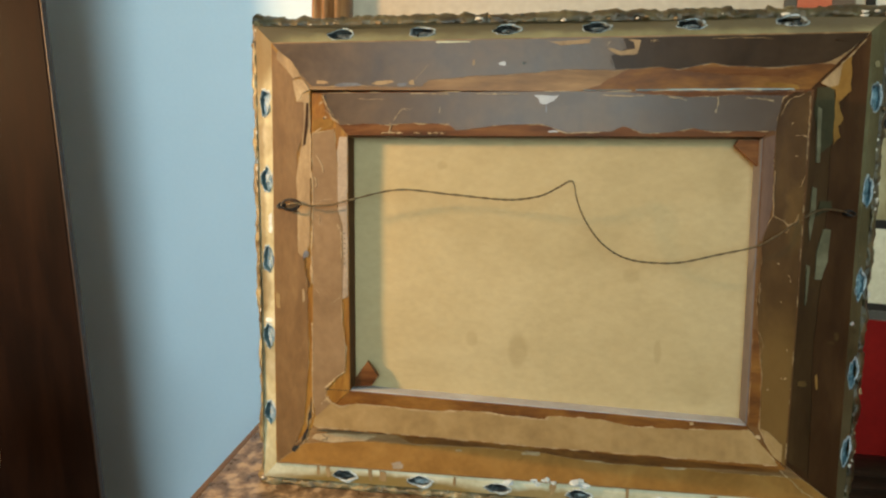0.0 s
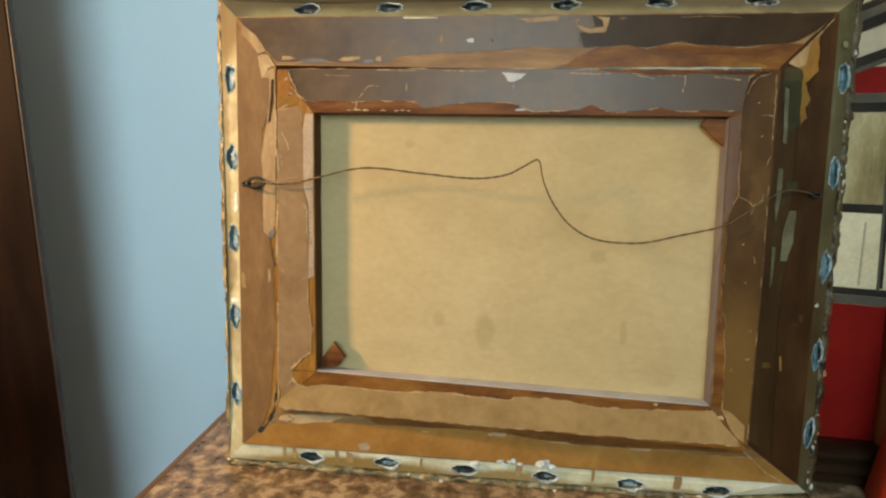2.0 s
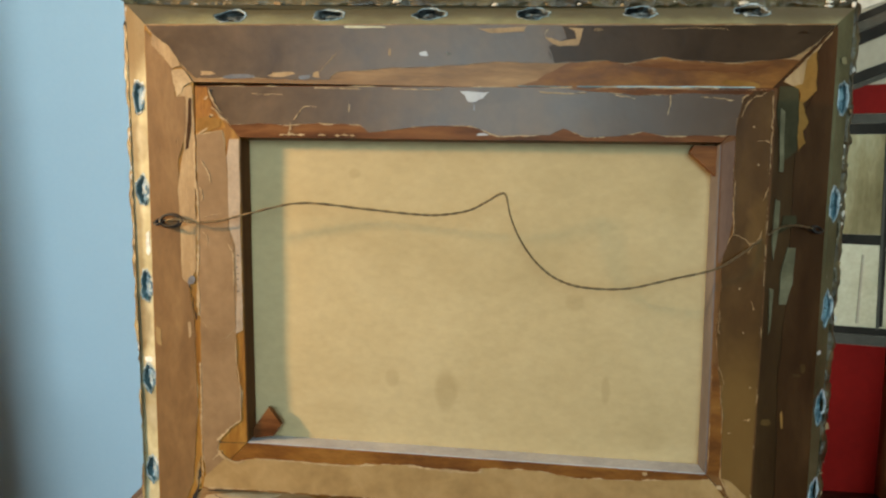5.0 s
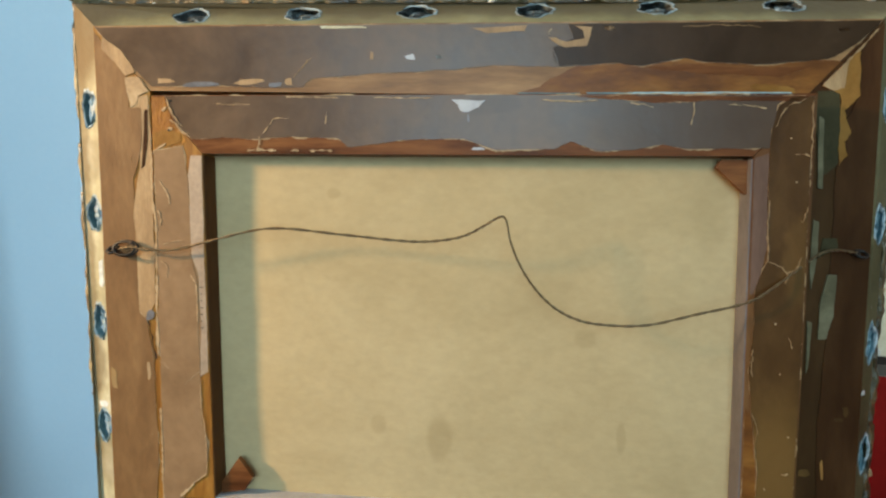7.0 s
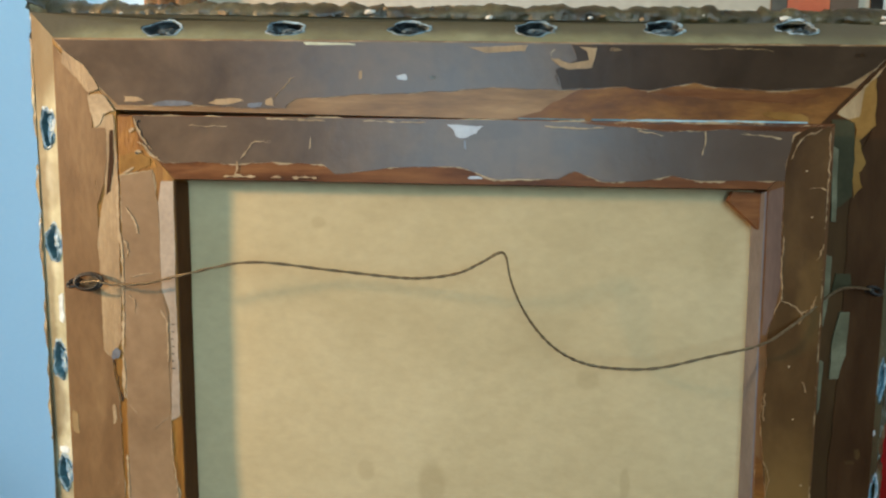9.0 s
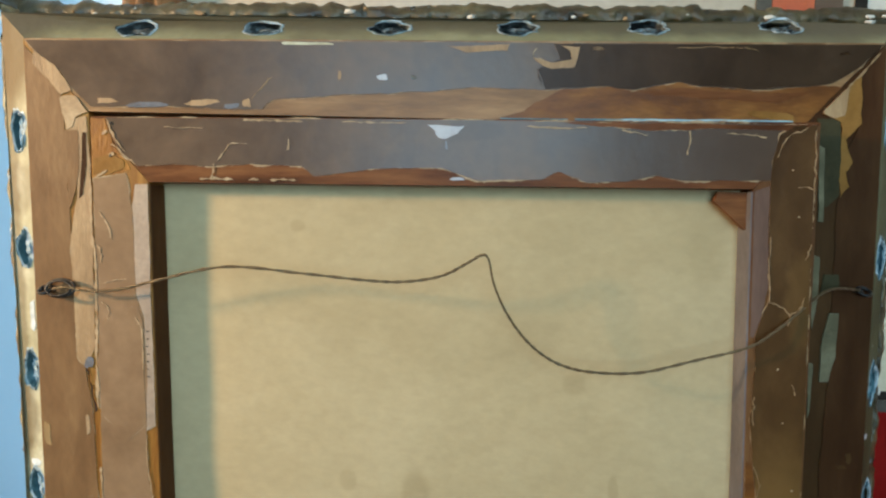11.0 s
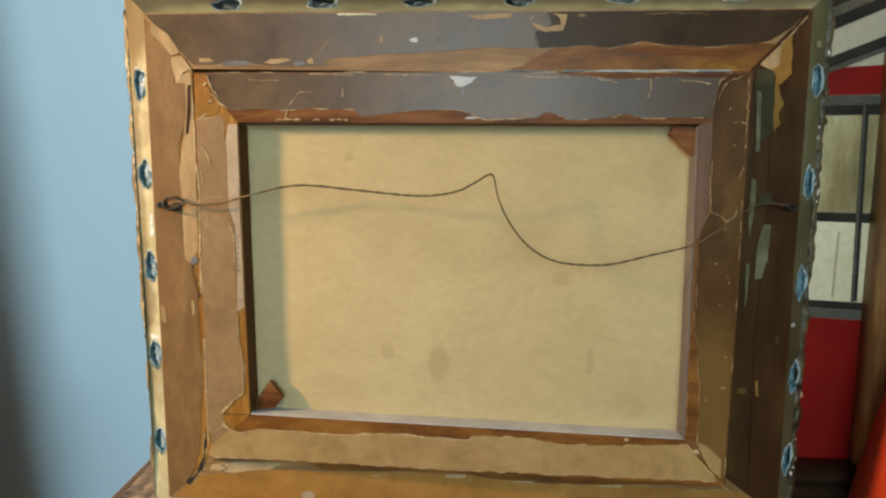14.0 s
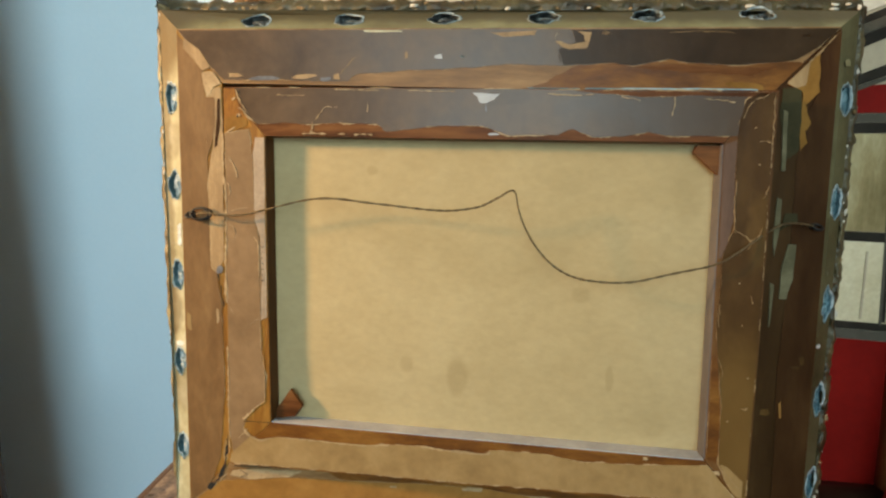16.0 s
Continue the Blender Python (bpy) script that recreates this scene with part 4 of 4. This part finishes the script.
for x, z, w, h in ((0.0, -0.271, 0.026, 0.006), (0.19, -0.2775, 0.032, 0.0038), (0.085, -0.2755, 0.03, 0.003), (-0.1, -0.2735, 0.012, 0.004)):
    flake("torn_patch", x, z, w, h, ring_depth, PALE_PAPER, 80 + x, 0.02)
flake("gesso_smear", -0.186, -0.302, 0.018, 0.011, ring_depth, PINK_PAPER, 322)
crease("paper_crease", ((0.318, -0.2685), (0.335, -0.284), (0.352, -0.299), (0.372, -0.309)), ring_depth, 0.0008, 81, PALE_PAPER)
flake("dark_hole", 0.3135, -0.2585, 0.011, 0.015, ring_depth, DARK, 82, 0.4, 0.0012)
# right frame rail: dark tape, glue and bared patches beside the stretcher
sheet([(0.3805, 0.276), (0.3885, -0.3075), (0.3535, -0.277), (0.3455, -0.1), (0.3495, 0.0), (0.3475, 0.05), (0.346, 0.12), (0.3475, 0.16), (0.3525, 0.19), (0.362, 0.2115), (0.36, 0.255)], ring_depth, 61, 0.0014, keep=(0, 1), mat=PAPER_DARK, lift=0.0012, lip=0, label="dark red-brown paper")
sheet([(0.3135, 0.2), (0.348, 0.2), (0.35, -0.1), (0.352, -0.272), (0.3145, -0.25)], ring_depth, 23, 0.0006, mat=UMBER_SHADE, lift=0.0004, lip=0)
sheet([(0.329, 0.2205), (0.3605, 0.2535), (0.3635, 0.2117), (0.35, 0.198), (0.353, 0.188), (0.357, 0.18), (0.352, 0.17), (0.356, 0.157), (0.349, 0.1475), (0.3475, 0.18), (0.345, 0.213)], ring_depth, 20, 0.0016, mat=GOLDEN, lift=0.0016, lip=0, label="golden bared wood")
sheet([(0.329, 0.2205), (0.351, 0.2435), (0.348, 0.2185), (0.34, 0.216)], ring_depth, 83, 0.0008, mat=OCHRE, lift=0.0019, lip=0)
sheet([(0.325, 0.2155), (0.3445, 0.2155), (0.3485, 0.17), (0.3475, 0.149), (0.337, 0.139), (0.332, 0.14), (0.324, 0.19)], ring_depth, 21, 0.001, mat=OLIVE, lift=0.0014, lip=0, label="grey-green glue")
sheet([(0.3275, 0.193), (0.3322, 0.19), (0.335, 0.126), (0.3305, 0.1265)], ring_depth, 22, 0.0006, mat=GLUE, lift=0.002, lip=0, label="pale grey-green glue")
sheet([(0.329, 0.097), (0.334, 0.095), (0.3345, 0.062), (0.331, 0.03), (0.3285, 0.05)], ring_depth, 84, 0.0006, mat=GLUE, lift=0.0016, lip=0, label="pale grey-green glue")
sheet([(0.339, 0.0795), (0.352, 0.0795), (0.3525, 0.069), (0.342, 0.064), (0.335, 0.06)], ring_depth, 24, 0.001, mat=OLIVE, lift=0.0016, lip=0, label="grey-green glue")
sheet([(0.3453, 0.0445), (0.354, 0.0445), (0.3537, 0.004), (0.3485, -0.018), (0.3405, -0.018), (0.34, 0.014)], ring_depth, 25, 0.001, mat=GLUE, lift=0.0017, lip=0, label="pale grey-green glue")
sheet([(0.3295, -0.0), (0.334, -0.002), (0.3335, -0.046), (0.3315, -0.052)], ring_depth, 26, 0.0005, mat=GLUE, lift=0.0016, lip=0, label="pale grey-green glue")
for x, z, w, h in ((0.3655, -0.098, 0.01, 0.004), (0.353, -0.15, 0.003, 0.022), (0.336, -0.152, 0.012, 0.009), (0.372, -0.09, 0.006, 0.012)):
    flake("worn_spot", x, z, w, h, ring_depth, PAPER_DIM if w > 0.005 else PAPER_RUST, 85 + z, 0.1, 0.0014)
# top stretcher bar: the tape stops short of the inner edge and of the left corner
sheet([(-0.2915, 0.2108), (0.0, 0.2086), (0.302, 0.2045), (0.2685, 0.1595), (0.2, 0.1588), (0.178, 0.1632), (0.15, 0.158), (0.12, 0.157), (0.097, 0.1662), (0.083, 0.159), (0.03, 0.158), (-0.001, 0.1685), (-0.06, 0.1675), (-0.0826, 0.164),
       (-0.1095, 0.161), (-0.1196, 0.1695), (-0.1637, 0.1715), (-0.205, 0.169), (-0.2327, 0.1712), (-0.2642, 0.169), (-0.2796, 0.1824), (-0.2855, 0.1957)], face, 9, 0.0009, keep=(0,), more=0.1)
sheet([(0.1, 0.2068), (0.3, 0.2043), (0.29, 0.199), (0.22, 0.2015), (0.17, 0.1995), (0.13, 0.203)], face, 86, 0.0012, mat=REDWOOD, lift=0.0008, lip=0.0007, label="red-brown bared wood")
for x, z, w, h in ((-0.2925, 0.198, 0.006, 0.003), (-0.287, 0.179, 0.006, 0.004), (-0.296, 0.1625, 0.012, 0.0028)):
    flake("pale_scratch", x, z, w, h, face, PALE_PAPER, 330 + z, 0.5, 0.0013)
part("bared_corner", slab(ragged([(-0.3055, 0.2105), (-0.2925, 0.2105), (-0.288, 0.1975), (-0.2855, 0.186), (-0.2745, 0.174), (-0.2705, 0.166), (-0.2944, 0.158), (-0.3055, 0.156)], 0.0012, 44), lambda x, z: -0.0003, 0.0005), WOOD_BRIGHT, bars[0], "bright orange bared wood")
sheet([(-0.304, 0.1755), (-0.29, 0.179), (-0.276, 0.1735), (-0.2765, 0.167), (-0.29, 0.1615), (-0.304, 0.161)], face, 45, 0.0012, mat=GOLDEN, lift=0.0008, lip=0, label="golden bared wood")
for line, w in ((((-0.289, 0.206), (-0.2845, 0.1945), (-0.279, 0.1865), (-0.274, 0.1815)), 0.0008), (((-0.2875, 0.187), (-0.2805, 0.1845), (-0.276, 0.1765), (-0.268, 0.1745)), 0.0007)):
    crease("torn_curl", line, face, w, 46 + w, PALE_PAPER, 0.0014)
# scraps of pale paper and scratches on the top bar
sheet([(-0.012, 0.2045), (0.019, 0.2035), (0.013, 0.197), (0.003, 0.193), (-0.004, 0.1945), (-0.006, 0.1995)], face, 41, 0.0012, mat=LILAC, lift=0.0009, lip=0, name="paper_flake", label="torn white paper scrap")
flake("paper_flake", 0.0035, 0.1875, 0.0022, 0.009, face, BLUE_GREY, 42, 0.1)
flake("paper_flake", 0.013, 0.1595, 0.013, 0.0028, face, LILAC, 43, 0.0)
for line, w in ((((-0.198, 0.1585), (-0.1965, 0.166), (-0.197, 0.1715)), 0.0011), (((-0.209, 0.1582), (-0.195, 0.1588), (-0.18, 0.158)), 0.0014), (((-0.1935, 0.1735), (-0.186, 0.183), (-0.18, 0.1885), (-0.167, 0.1885)), 0.0006),
                (((-0.147, 0.1578), (-0.135, 0.1583), (-0.125, 0.1575)), 0.0012), (((-0.166, 0.1575), (-0.161, 0.1585), (-0.157, 0.1575)), 0.001), (((-0.24, 0.2025), (-0.225, 0.202), (-0.205, 0.2022)), 0.0004),
                (((-0.17, 0.2085), (-0.15, 0.2082), (-0.118, 0.2073)), 0.0009), (((-0.085, 0.207), (-0.06, 0.2063), (-0.03, 0.206)), 0.0006), (((-0.131, 0.193), (-0.131, 0.1875), (-0.1315, 0.183)), 0.0004),
                (((0.203, 0.2), (0.2035, 0.19), (0.201, 0.18)), 0.0006), (((0.07, 0.2035), (0.1, 0.2015), (0.12, 0.2025)), 0.0007), (((0.148, 0.1995), (0.163, 0.1975), (0.168, 0.1955)), 0.0006),
                (((0.232, 0.1975), (0.25, 0.1965), (0.264, 0.194)), 0.0005), (((0.13, 0.2075), (0.17, 0.2075), (0.19, 0.2068)), 0.0005), (((0.215, 0.207), (0.235, 0.2072), (0.25, 0.2062)), 0.0006)):
    crease("pale_scratch", line, face, w, 90 + line[0][0], TORN, 0.0011, 0.6)
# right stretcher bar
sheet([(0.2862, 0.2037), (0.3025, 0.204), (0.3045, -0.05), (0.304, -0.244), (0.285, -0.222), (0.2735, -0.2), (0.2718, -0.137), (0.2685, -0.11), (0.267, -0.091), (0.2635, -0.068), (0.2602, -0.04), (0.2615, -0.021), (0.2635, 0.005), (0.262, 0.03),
       (0.267, 0.048), (0.271, 0.058), (0.2715, 0.073), (0.269, 0.13), (0.2694, 0.176), (0.2743, 0.1964)], face, 10, 0.0009, keep=(1, 2), mat=PAPER_DIM, lift=0.0008, more=0.0, fibre=OCHRE)
sheet([(0.2565, 0.1505), (0.2682, 0.155), (0.2682, 0.13), (0.2708, 0.073), (0.266, 0.047), (0.261, 0.03), (0.2578, 0.03)], face, 87, 0.0008, mat=PINK, lift=0.0004, lip=0, label="pinkish-brown bared wood")
sheet([(0.2585, -0.075), (0.264, -0.08), (0.2682, -0.11), (0.2715, -0.137), (0.273, -0.199), (0.2602, -0.196)], face, 88, 0.0007, mat=WOOD_DEEP, lift=0.0004, lip=0.0006, label="orange bared wood")
sheet([(0.2745, -0.2), (0.2835, -0.203), (0.3, -0.218), (0.3, -0.24), (0.29, -0.232), (0.28, -0.215)], face, 89, 0.0012, mat=PAPER_TAN, lift=0.0011, lip=0.0006)
for n, line in enumerate((
        ((0.2725, 0.178), (0.2775, 0.19), (0.285, 0.197), (0.296, 0.2015)), ((0.29, 0.153), (0.297, 0.1545), (0.3025, 0.152)), ((0.271, 0.06), (0.28, 0.057), (0.289, 0.0485), (0.287, 0.04)), ((0.289, 0.0485), (0.296, 0.055), (0.3, 0.064)),
        ((0.298, 0.0945), (0.3, 0.1), (0.302, 0.108)), ((0.27, 0.114), (0.2705, 0.09), (0.272, 0.06)), ((0.265, -0.08), (0.2705, -0.095), (0.268, -0.11), (0.272, -0.137)), ((0.2925, -0.135), (0.2955, -0.1365), (0.2985, -0.1335)),
        ((0.276, -0.203), (0.285, -0.214), (0.299, -0.229)), ((0.263, -0.02), (0.262, -0.035), (0.264, -0.045)), ((0.294, -0.009), (0.2955, -0.014), (0.2965, -0.018)), ((0.302, 0.2), (0.3035, 0.17), (0.303, 0.15)))):
    crease("paper_crease", line, face, 0.0005, n + 0.5, OCHRE, 0.0014)
for x, z in ((0.281, 0.0035), (0.287, -0.042), (0.292, 0.13), (0.2855, 0.168), (0.297, -0.1), (0.279, -0.15)):
    flake("pale_spot", x, z, 0.0019, 0.0015, face, TORN, 120 + z, 0.3, 0.0012)
crease("paper_crease", ((0.33, 0.2215), (0.345, 0.237), (0.3605, 0.2545), (0.375, 0.2715)), ring_depth, 0.0009, 27, OCHRE, 0.0021)
# left stretcher bar
sheet([(-0.3045, 0.158), (-0.2745, 0.163), (-0.2705, 0.135), (-0.2693, 0.1), (-0.2688, 0.056), (-0.2625, 0.036), (-0.2601, -0.017), (-0.2623, -0.066), (-0.2612, -0.113), (-0.2556, -0.134), (-0.2569, -0.1663), (-0.2692, -0.176), (-0.2817, -0.188),
       (-0.286, -0.203), (-0.2776, -0.2132), (-0.3, -0.235), (-0.3045, -0.2)], face, 11, 0.0008, mat=PAPER_BAR, more=0.05)
sheet([(-0.2665, 0.1535), (-0.2556, 0.1535), (-0.2552, 0.1), (-0.2545, 0.036), (-0.2535, -0.061), (-0.262, -0.066), (-0.2598, -0.017), (-0.2615, 0.036), (-0.268, 0.056), (-0.2688, 0.102), (-0.2698, 0.134)], face, 12, 0.0008, mat=PINK_PAPER, lift=0.0008, lip=0.0004, label="pinkish torn paper")
sheet([(-0.305, 0.0), (-0.298, 0.03), (-0.285, 0.045), (-0.268, 0.047), (-0.263, 0.03), (-0.262, -0.06), (-0.28, -0.075), (-0.303, -0.05)], face, 13, 0.0014, mat=PAPER_BAR, lift=0.0008, lip=0.0004)
for line, w in ((((-0.3072, 0.158), (-0.307, 0.108), (-0.3045, 0.0887), (-0.305, 0.036), (-0.306, 0.0), (-0.306, -0.0455)), 0.0017), (((-0.3053, -0.1), (-0.3045, -0.136), (-0.3045, -0.17)), 0.0013), (((-0.3043, -0.19), (-0.3045, -0.215), (-0.304, -0.236)), 0.0009)):
    crease("split_edge", line, face, w, 400 + w, PALE_PAPER, 0.001, 0.7, "cream split edge of the paper")
for line, w in ((((-0.298, 0.066), (-0.288, 0.0695), (-0.276, 0.07)), 0.0004), (((-0.3, 0.05), (-0.294, 0.045), (-0.2945, 0.034)), 0.0006), (((-0.27, 0.036), (-0.265, 0.03), (-0.2635, 0.018), (-0.263, -0.01)), 0.0009),
                (((-0.3, 0.13), (-0.292, 0.118), (-0.289, 0.106)), 0.0007), (((-0.302, 0.1), (-0.299, 0.092), (-0.3, 0.085)), 0.0009), (((-0.262, -0.068), (-0.2612, -0.1), (-0.2575, -0.128), (-0.257, -0.166)), 0.0006),
                (((-0.257, -0.166), (-0.27, -0.176), (-0.281, -0.187), (-0.2865, -0.191)), 0.0013), (((-0.292, -0.215), (-0.284, -0.207), (-0.28, -0.203)), 0.0005)):
    crease("paper_crease", line, face, w, 130 + line[0][1], PALE_PAPER, 0.0012, 0.8)
# bottom stretcher bar
sheet([(-0.303, -0.238), (-0.2776, -0.2132), (-0.261, -0.2175), (-0.2403, -0.2102), (-0.1956, -0.2106), (-0.1478, -0.2123), (-0.0629, -0.2076), (-0.0253, -0.2099), (0.0152, -0.2104), (0.02, -0.2053), (0.083, -0.2046), (0.1254, -0.211), (0.1866, -0.2085),
       (0.262, -0.2025), (0.297, -0.244), (0.0, -0.248), (-0.303, -0.2485)], face, 14, 0.0008, keep=(14, 15), mat=PAPER_TAN, lift=0.0007, more=0.18, fibre=PALE_PAPER)
crease("torn_curl", ((-0.2855, -0.2025), (-0.278, -0.2115), (-0.264, -0.2165), (-0.255, -0.214)), face, 0.0017, 15, PALE_PAPER, 0.0014)
crease("torn_curl", ((-0.241, -0.211), (-0.196, -0.2112), (-0.148, -0.2125), (-0.1, -0.21)), face, 0.0011, 16, PALE_PAPER, 0.0012, 0.6)
crease("torn_curl", ((-0.063, -0.2078), (-0.025, -0.2105), (0.015, -0.2105), (0.02, -0.206)), face, 0.0012, 17, PALE_PAPER, 0.0012, 0.6)
for x, z, w, h in ((0.215, -0.2165, 0.026, 0.01), (0.272, -0.21, 0.008, 0.006), (0.195, -0.2, 0.008, 0.004)):
    flake("torn_patch", x, z, w, h, face, PALE_PAPER if w < 0.02 else PAPER_TAN, 500 + x, 0.0, 0.001)
crease("crack", ((-0.2865, -0.1938), (-0.27, -0.1935), (-0.2515, -0.1932)), face, 0.0005, 18, DARK, 0.0005, 0.2, "dark open joint")
# bluish glint on the top joint as coloured strips, and the dark split along it
for x0, x1, w in ((0.05, 0.104, 0.0004), (0.112, 0.15, 0.0006), (0.149, 0.212, 0.0008), (0.211, 0.266, 0.001), (0.265, 0.286, 0.0008)):
    za, zb = 0.2102 - 0.0124 * (x0 - 0.075), 0.2102 - 0.0124 * (x1 - 0.075)
    part("glint_line", slab(ragged([(x0, za - w), (x1, zb - w), (x1 + 0.001, zb + w), (x0 - 0.002, za + w)], 0.0004, 77 + x0), lambda x, z: 0.004, 0.002), TEAL_GLINT if x0 > 0.14 else TEAL, bars[0], "bluish glint painted along the joint")
for k in range(9):
    x = 0.1 + 0.021 * k
    flake("pale_scratch", x, 0.2105 - 0.0006 * k + 0.0012, 0.008 + 0.006 * noise.noise((k, 2, 1)), 0.0016, ring_depth, TORN, 480 + k, 0.0)
# brown smears over the pale bottom gesso
for k, (x, w) in enumerate(((-0.302, 0.006), (-0.288, 0.007), (-0.226, 0.008), (-0.208, 0.012), (-0.105, 0.006), (0.03, 0.01), (0.13, 0.006), (0.24, 0.012))):
    flake("brown_smear", x, -0.3215, w, 0.021, cove_depth, OCHRE, 520 + k, 0.0, 0.0004)
flake("white_gesso", -0.3695, 0.036, 0.0075, 0.03, cove_depth, LIP, 530, 0.0, 0.0005)
flake("white_gesso", -0.376, -0.103, 0.016, 0.009, cove_depth, LIP, 531, 0.0, 0.0006)
flake("white_gesso", 0.396, -0.075, 0.009, 0.006, cove_depth, LIP, 532, 0.0, 0.0006)
flake("white_gesso", 0.399, 0.247, 0.011, 0.009, cove_depth, PLASTER, 533, 0.3, 0.0006)
# pencilled marks that cannot be read
for k in range(7):
    w = 0.0009 + 0.0006 * abs(noise.noise((k, 1, 1)))
    part("pencil_mark", box(-0.2602 + 0.0006 * (k % 2), -0.2572 - 0.0006 * (k % 3), -0.0012, -0.0009, 0.024 - 0.0068 * k, 0.024 + w - 0.0068 * k), IRON, bars[3])
rnd = random.Random(7)
# white gesso crumbs on the bottom rail
for k in range(9):
    x = rnd.choice((-0.03, 0.015, 0.02, -0.01, 0.07)) + rnd.uniform(-0.012, 0.012)
    bm = bmesh.new()
    z = -0.309 + rnd.uniform(-0.006, 0.006)
    bmesh.ops.create_icosphere(bm, subdivisions=1, radius=rnd.uniform(0.0035, 0.0075), matrix=Matrix.Translation((x, ring_depth(x, z) - 0.001, z)) @ Matrix.Diagonal((1.3, 0.5, 0.8, 1)))
    for v in bm.verts:
        v.co += noise.noise_vector(v.co * 420) * 0.0035
    part("gesso_crumb", bm, LIP, rails[2])

# corner keys driven between canvas and stretcher
def key(points, y0, y1):
    bm = bmesh.new()
    lo = [bm.verts.new((x, y0, z)) for x, z in points]
    hi = [bm.verts.new((x, y1, z)) for x, z in points]
    n = len(points)
    bm.faces.new(lo)
    bm.faces.new(hi[::-1])
    for j in range(n):
        bm.faces.new((lo[j], lo[(j + 1) % n], hi[(j + 1) % n], hi[j]))
    return bm


part("corner_key", key([(0.262, 0.150), (0.262, 0.124), (0.254, 0.119), (0.228, 0.143), (0.232, 0.151)], 0.008, 0.0135), REDWOOD, painting, "red-brown wooden corner key")
part("corner_key", key([(-0.246, -0.190), (-0.246, -0.178), (-0.2275, -0.152), (-0.2125, -0.172), (-0.222, -0.186)], 0.007, 0.0125), REDWOOD, painting, "red-brown wooden corner key")

# hanging wire and its two eyes
pts = [(-0.338, -0.0095, 0.062), (-0.322, -0.012, 0.064), (-0.305, -0.012, 0.061), (-0.275, -0.011, 0.063), (-0.243, -0.012, 0.071), (-0.181, -0.015, 0.084), (-0.111, -0.016, 0.079), (-0.06, -0.017, 0.0745), (-0.03, -0.018, 0.074),
       (0.0, -0.02, 0.079), (0.02, -0.022, 0.089), (0.0335, -0.023, 0.097), (0.0395, -0.023, 0.094), (0.0435, -0.022, 0.076), (0.0515, -0.02, 0.056), (0.064, -0.018, 0.036), (0.08, -0.016, 0.019), (0.1, -0.015, 0.007),
       (0.125, -0.015, 0.0015), (0.165, -0.015, 0.002), (0.209, -0.014, 0.013), (0.251, -0.012, 0.024), (0.275, -0.008, 0.038), (0.3, 0.0, 0.055), (0.325, 0.014, 0.067), (0.345, 0.024, 0.069), (0.368, 0.035, 0.066)]
strands = bmesh.new()
line = spline(pts, 10)
for ph in (0, math.pi):
    tube([p + Vector((0, 0.0006 * math.cos(k * 0.9 + ph), 0.0006 * math.sin(k * 0.9 + ph))) for k, p in enumerate(line)], 0.0008, 6, strands)
part("hanging_wire", strands, WIRE, painting, "twisted tarnished picture wire", True)
loop = bmesh.new()
for r, e in ((0.009, 0.0), (0.0075, 0.002)):
    tube([(-0.335 + 1.5 * r * math.cos(a), -0.004 - e + 0.002 * math.sin(a), 0.062 + 0.85 * r * math.sin(a)) for a in [2 * math.pi * k / 28 for k in range(28)]], 0.0011, 6, loop, True)
part("wire_loop", loop, IRON, painting, "black twisted wire loop", True)
for ex, ez in ((-0.349, 0.0605), (0.372, 0.065)):
    y = ring_depth(ex, ez)
    eye = bmesh.new()
    tube([(ex + 0.005 * math.cos(a), y - 0.006 + 0.0045 * math.sin(a), ez + 0.003 * math.sin(a)) for a in [2 * math.pi * k / 20 for k in range(20)]], 0.0015, 6, eye, True)
    tube([(ex - 0.004, y + 0.004, ez - 0.001), (ex - 0.005, y - 0.003, ez), (ex - 0.003, y - 0.008, ez)], 0.002, 6, eye)
    part("screw_eye", eye, IRON, painting, "black iron screw eye", True)
# two small nail heads in the bared corner
for nx, nz in ((-0.287, 0.206), (-0.288, 0.178)):
    bm = bmesh.new()
    bmesh.ops.create_cone(bm, cap_ends=True, segments=10, radius1=0.0016, radius2=0.0012, depth=0.002, matrix=Matrix.Translation((nx, -0.0005, nz)) @ pose(0, 0, 0, 90))
    part("nail_head", bm, IRON, painting)

# white crumbs of gesso caught on the broken rim
rnd = random.Random(11)
for k in range(70):
    side = rnd.choice((0, 0, 1, 1, 2, 3))
    f = rnd.random()
    p = lerp2(GO[side], GO[(side + 1) % 4], f)
    off = rnd.uniform(-0.008, 0.008)
    x, z = (p[0], p[1] + off) if side % 2 == 0 else (p[0] + (off if side == 1 else 0.004 + 0.5 * abs(off)), p[1])
    bm = bmesh.new()
    r = rnd.uniform(0.0012, 0.0034)
    bmesh.ops.create_icosphere(bm, subdivisions=1, radius=r, matrix=Matrix.Translation((x, cove_depth(x, z) - 0.0005 + 0.3 * abs(off), z)) @ Matrix.Diagonal((rnd.uniform(0.8, 2.2) if side % 2 == 0 else 0.8, 0.8, 0.8 if side % 2 == 0 else rnd.uniform(0.8, 2.2), 1)))
    for v in bm.verts:
        v.co += noise.noise_vector(v.co * 500) * r * 0.6
    part("gesso_chip", bm, P_WHITE if k % 3 else OCHRE, edges_gilt[side])
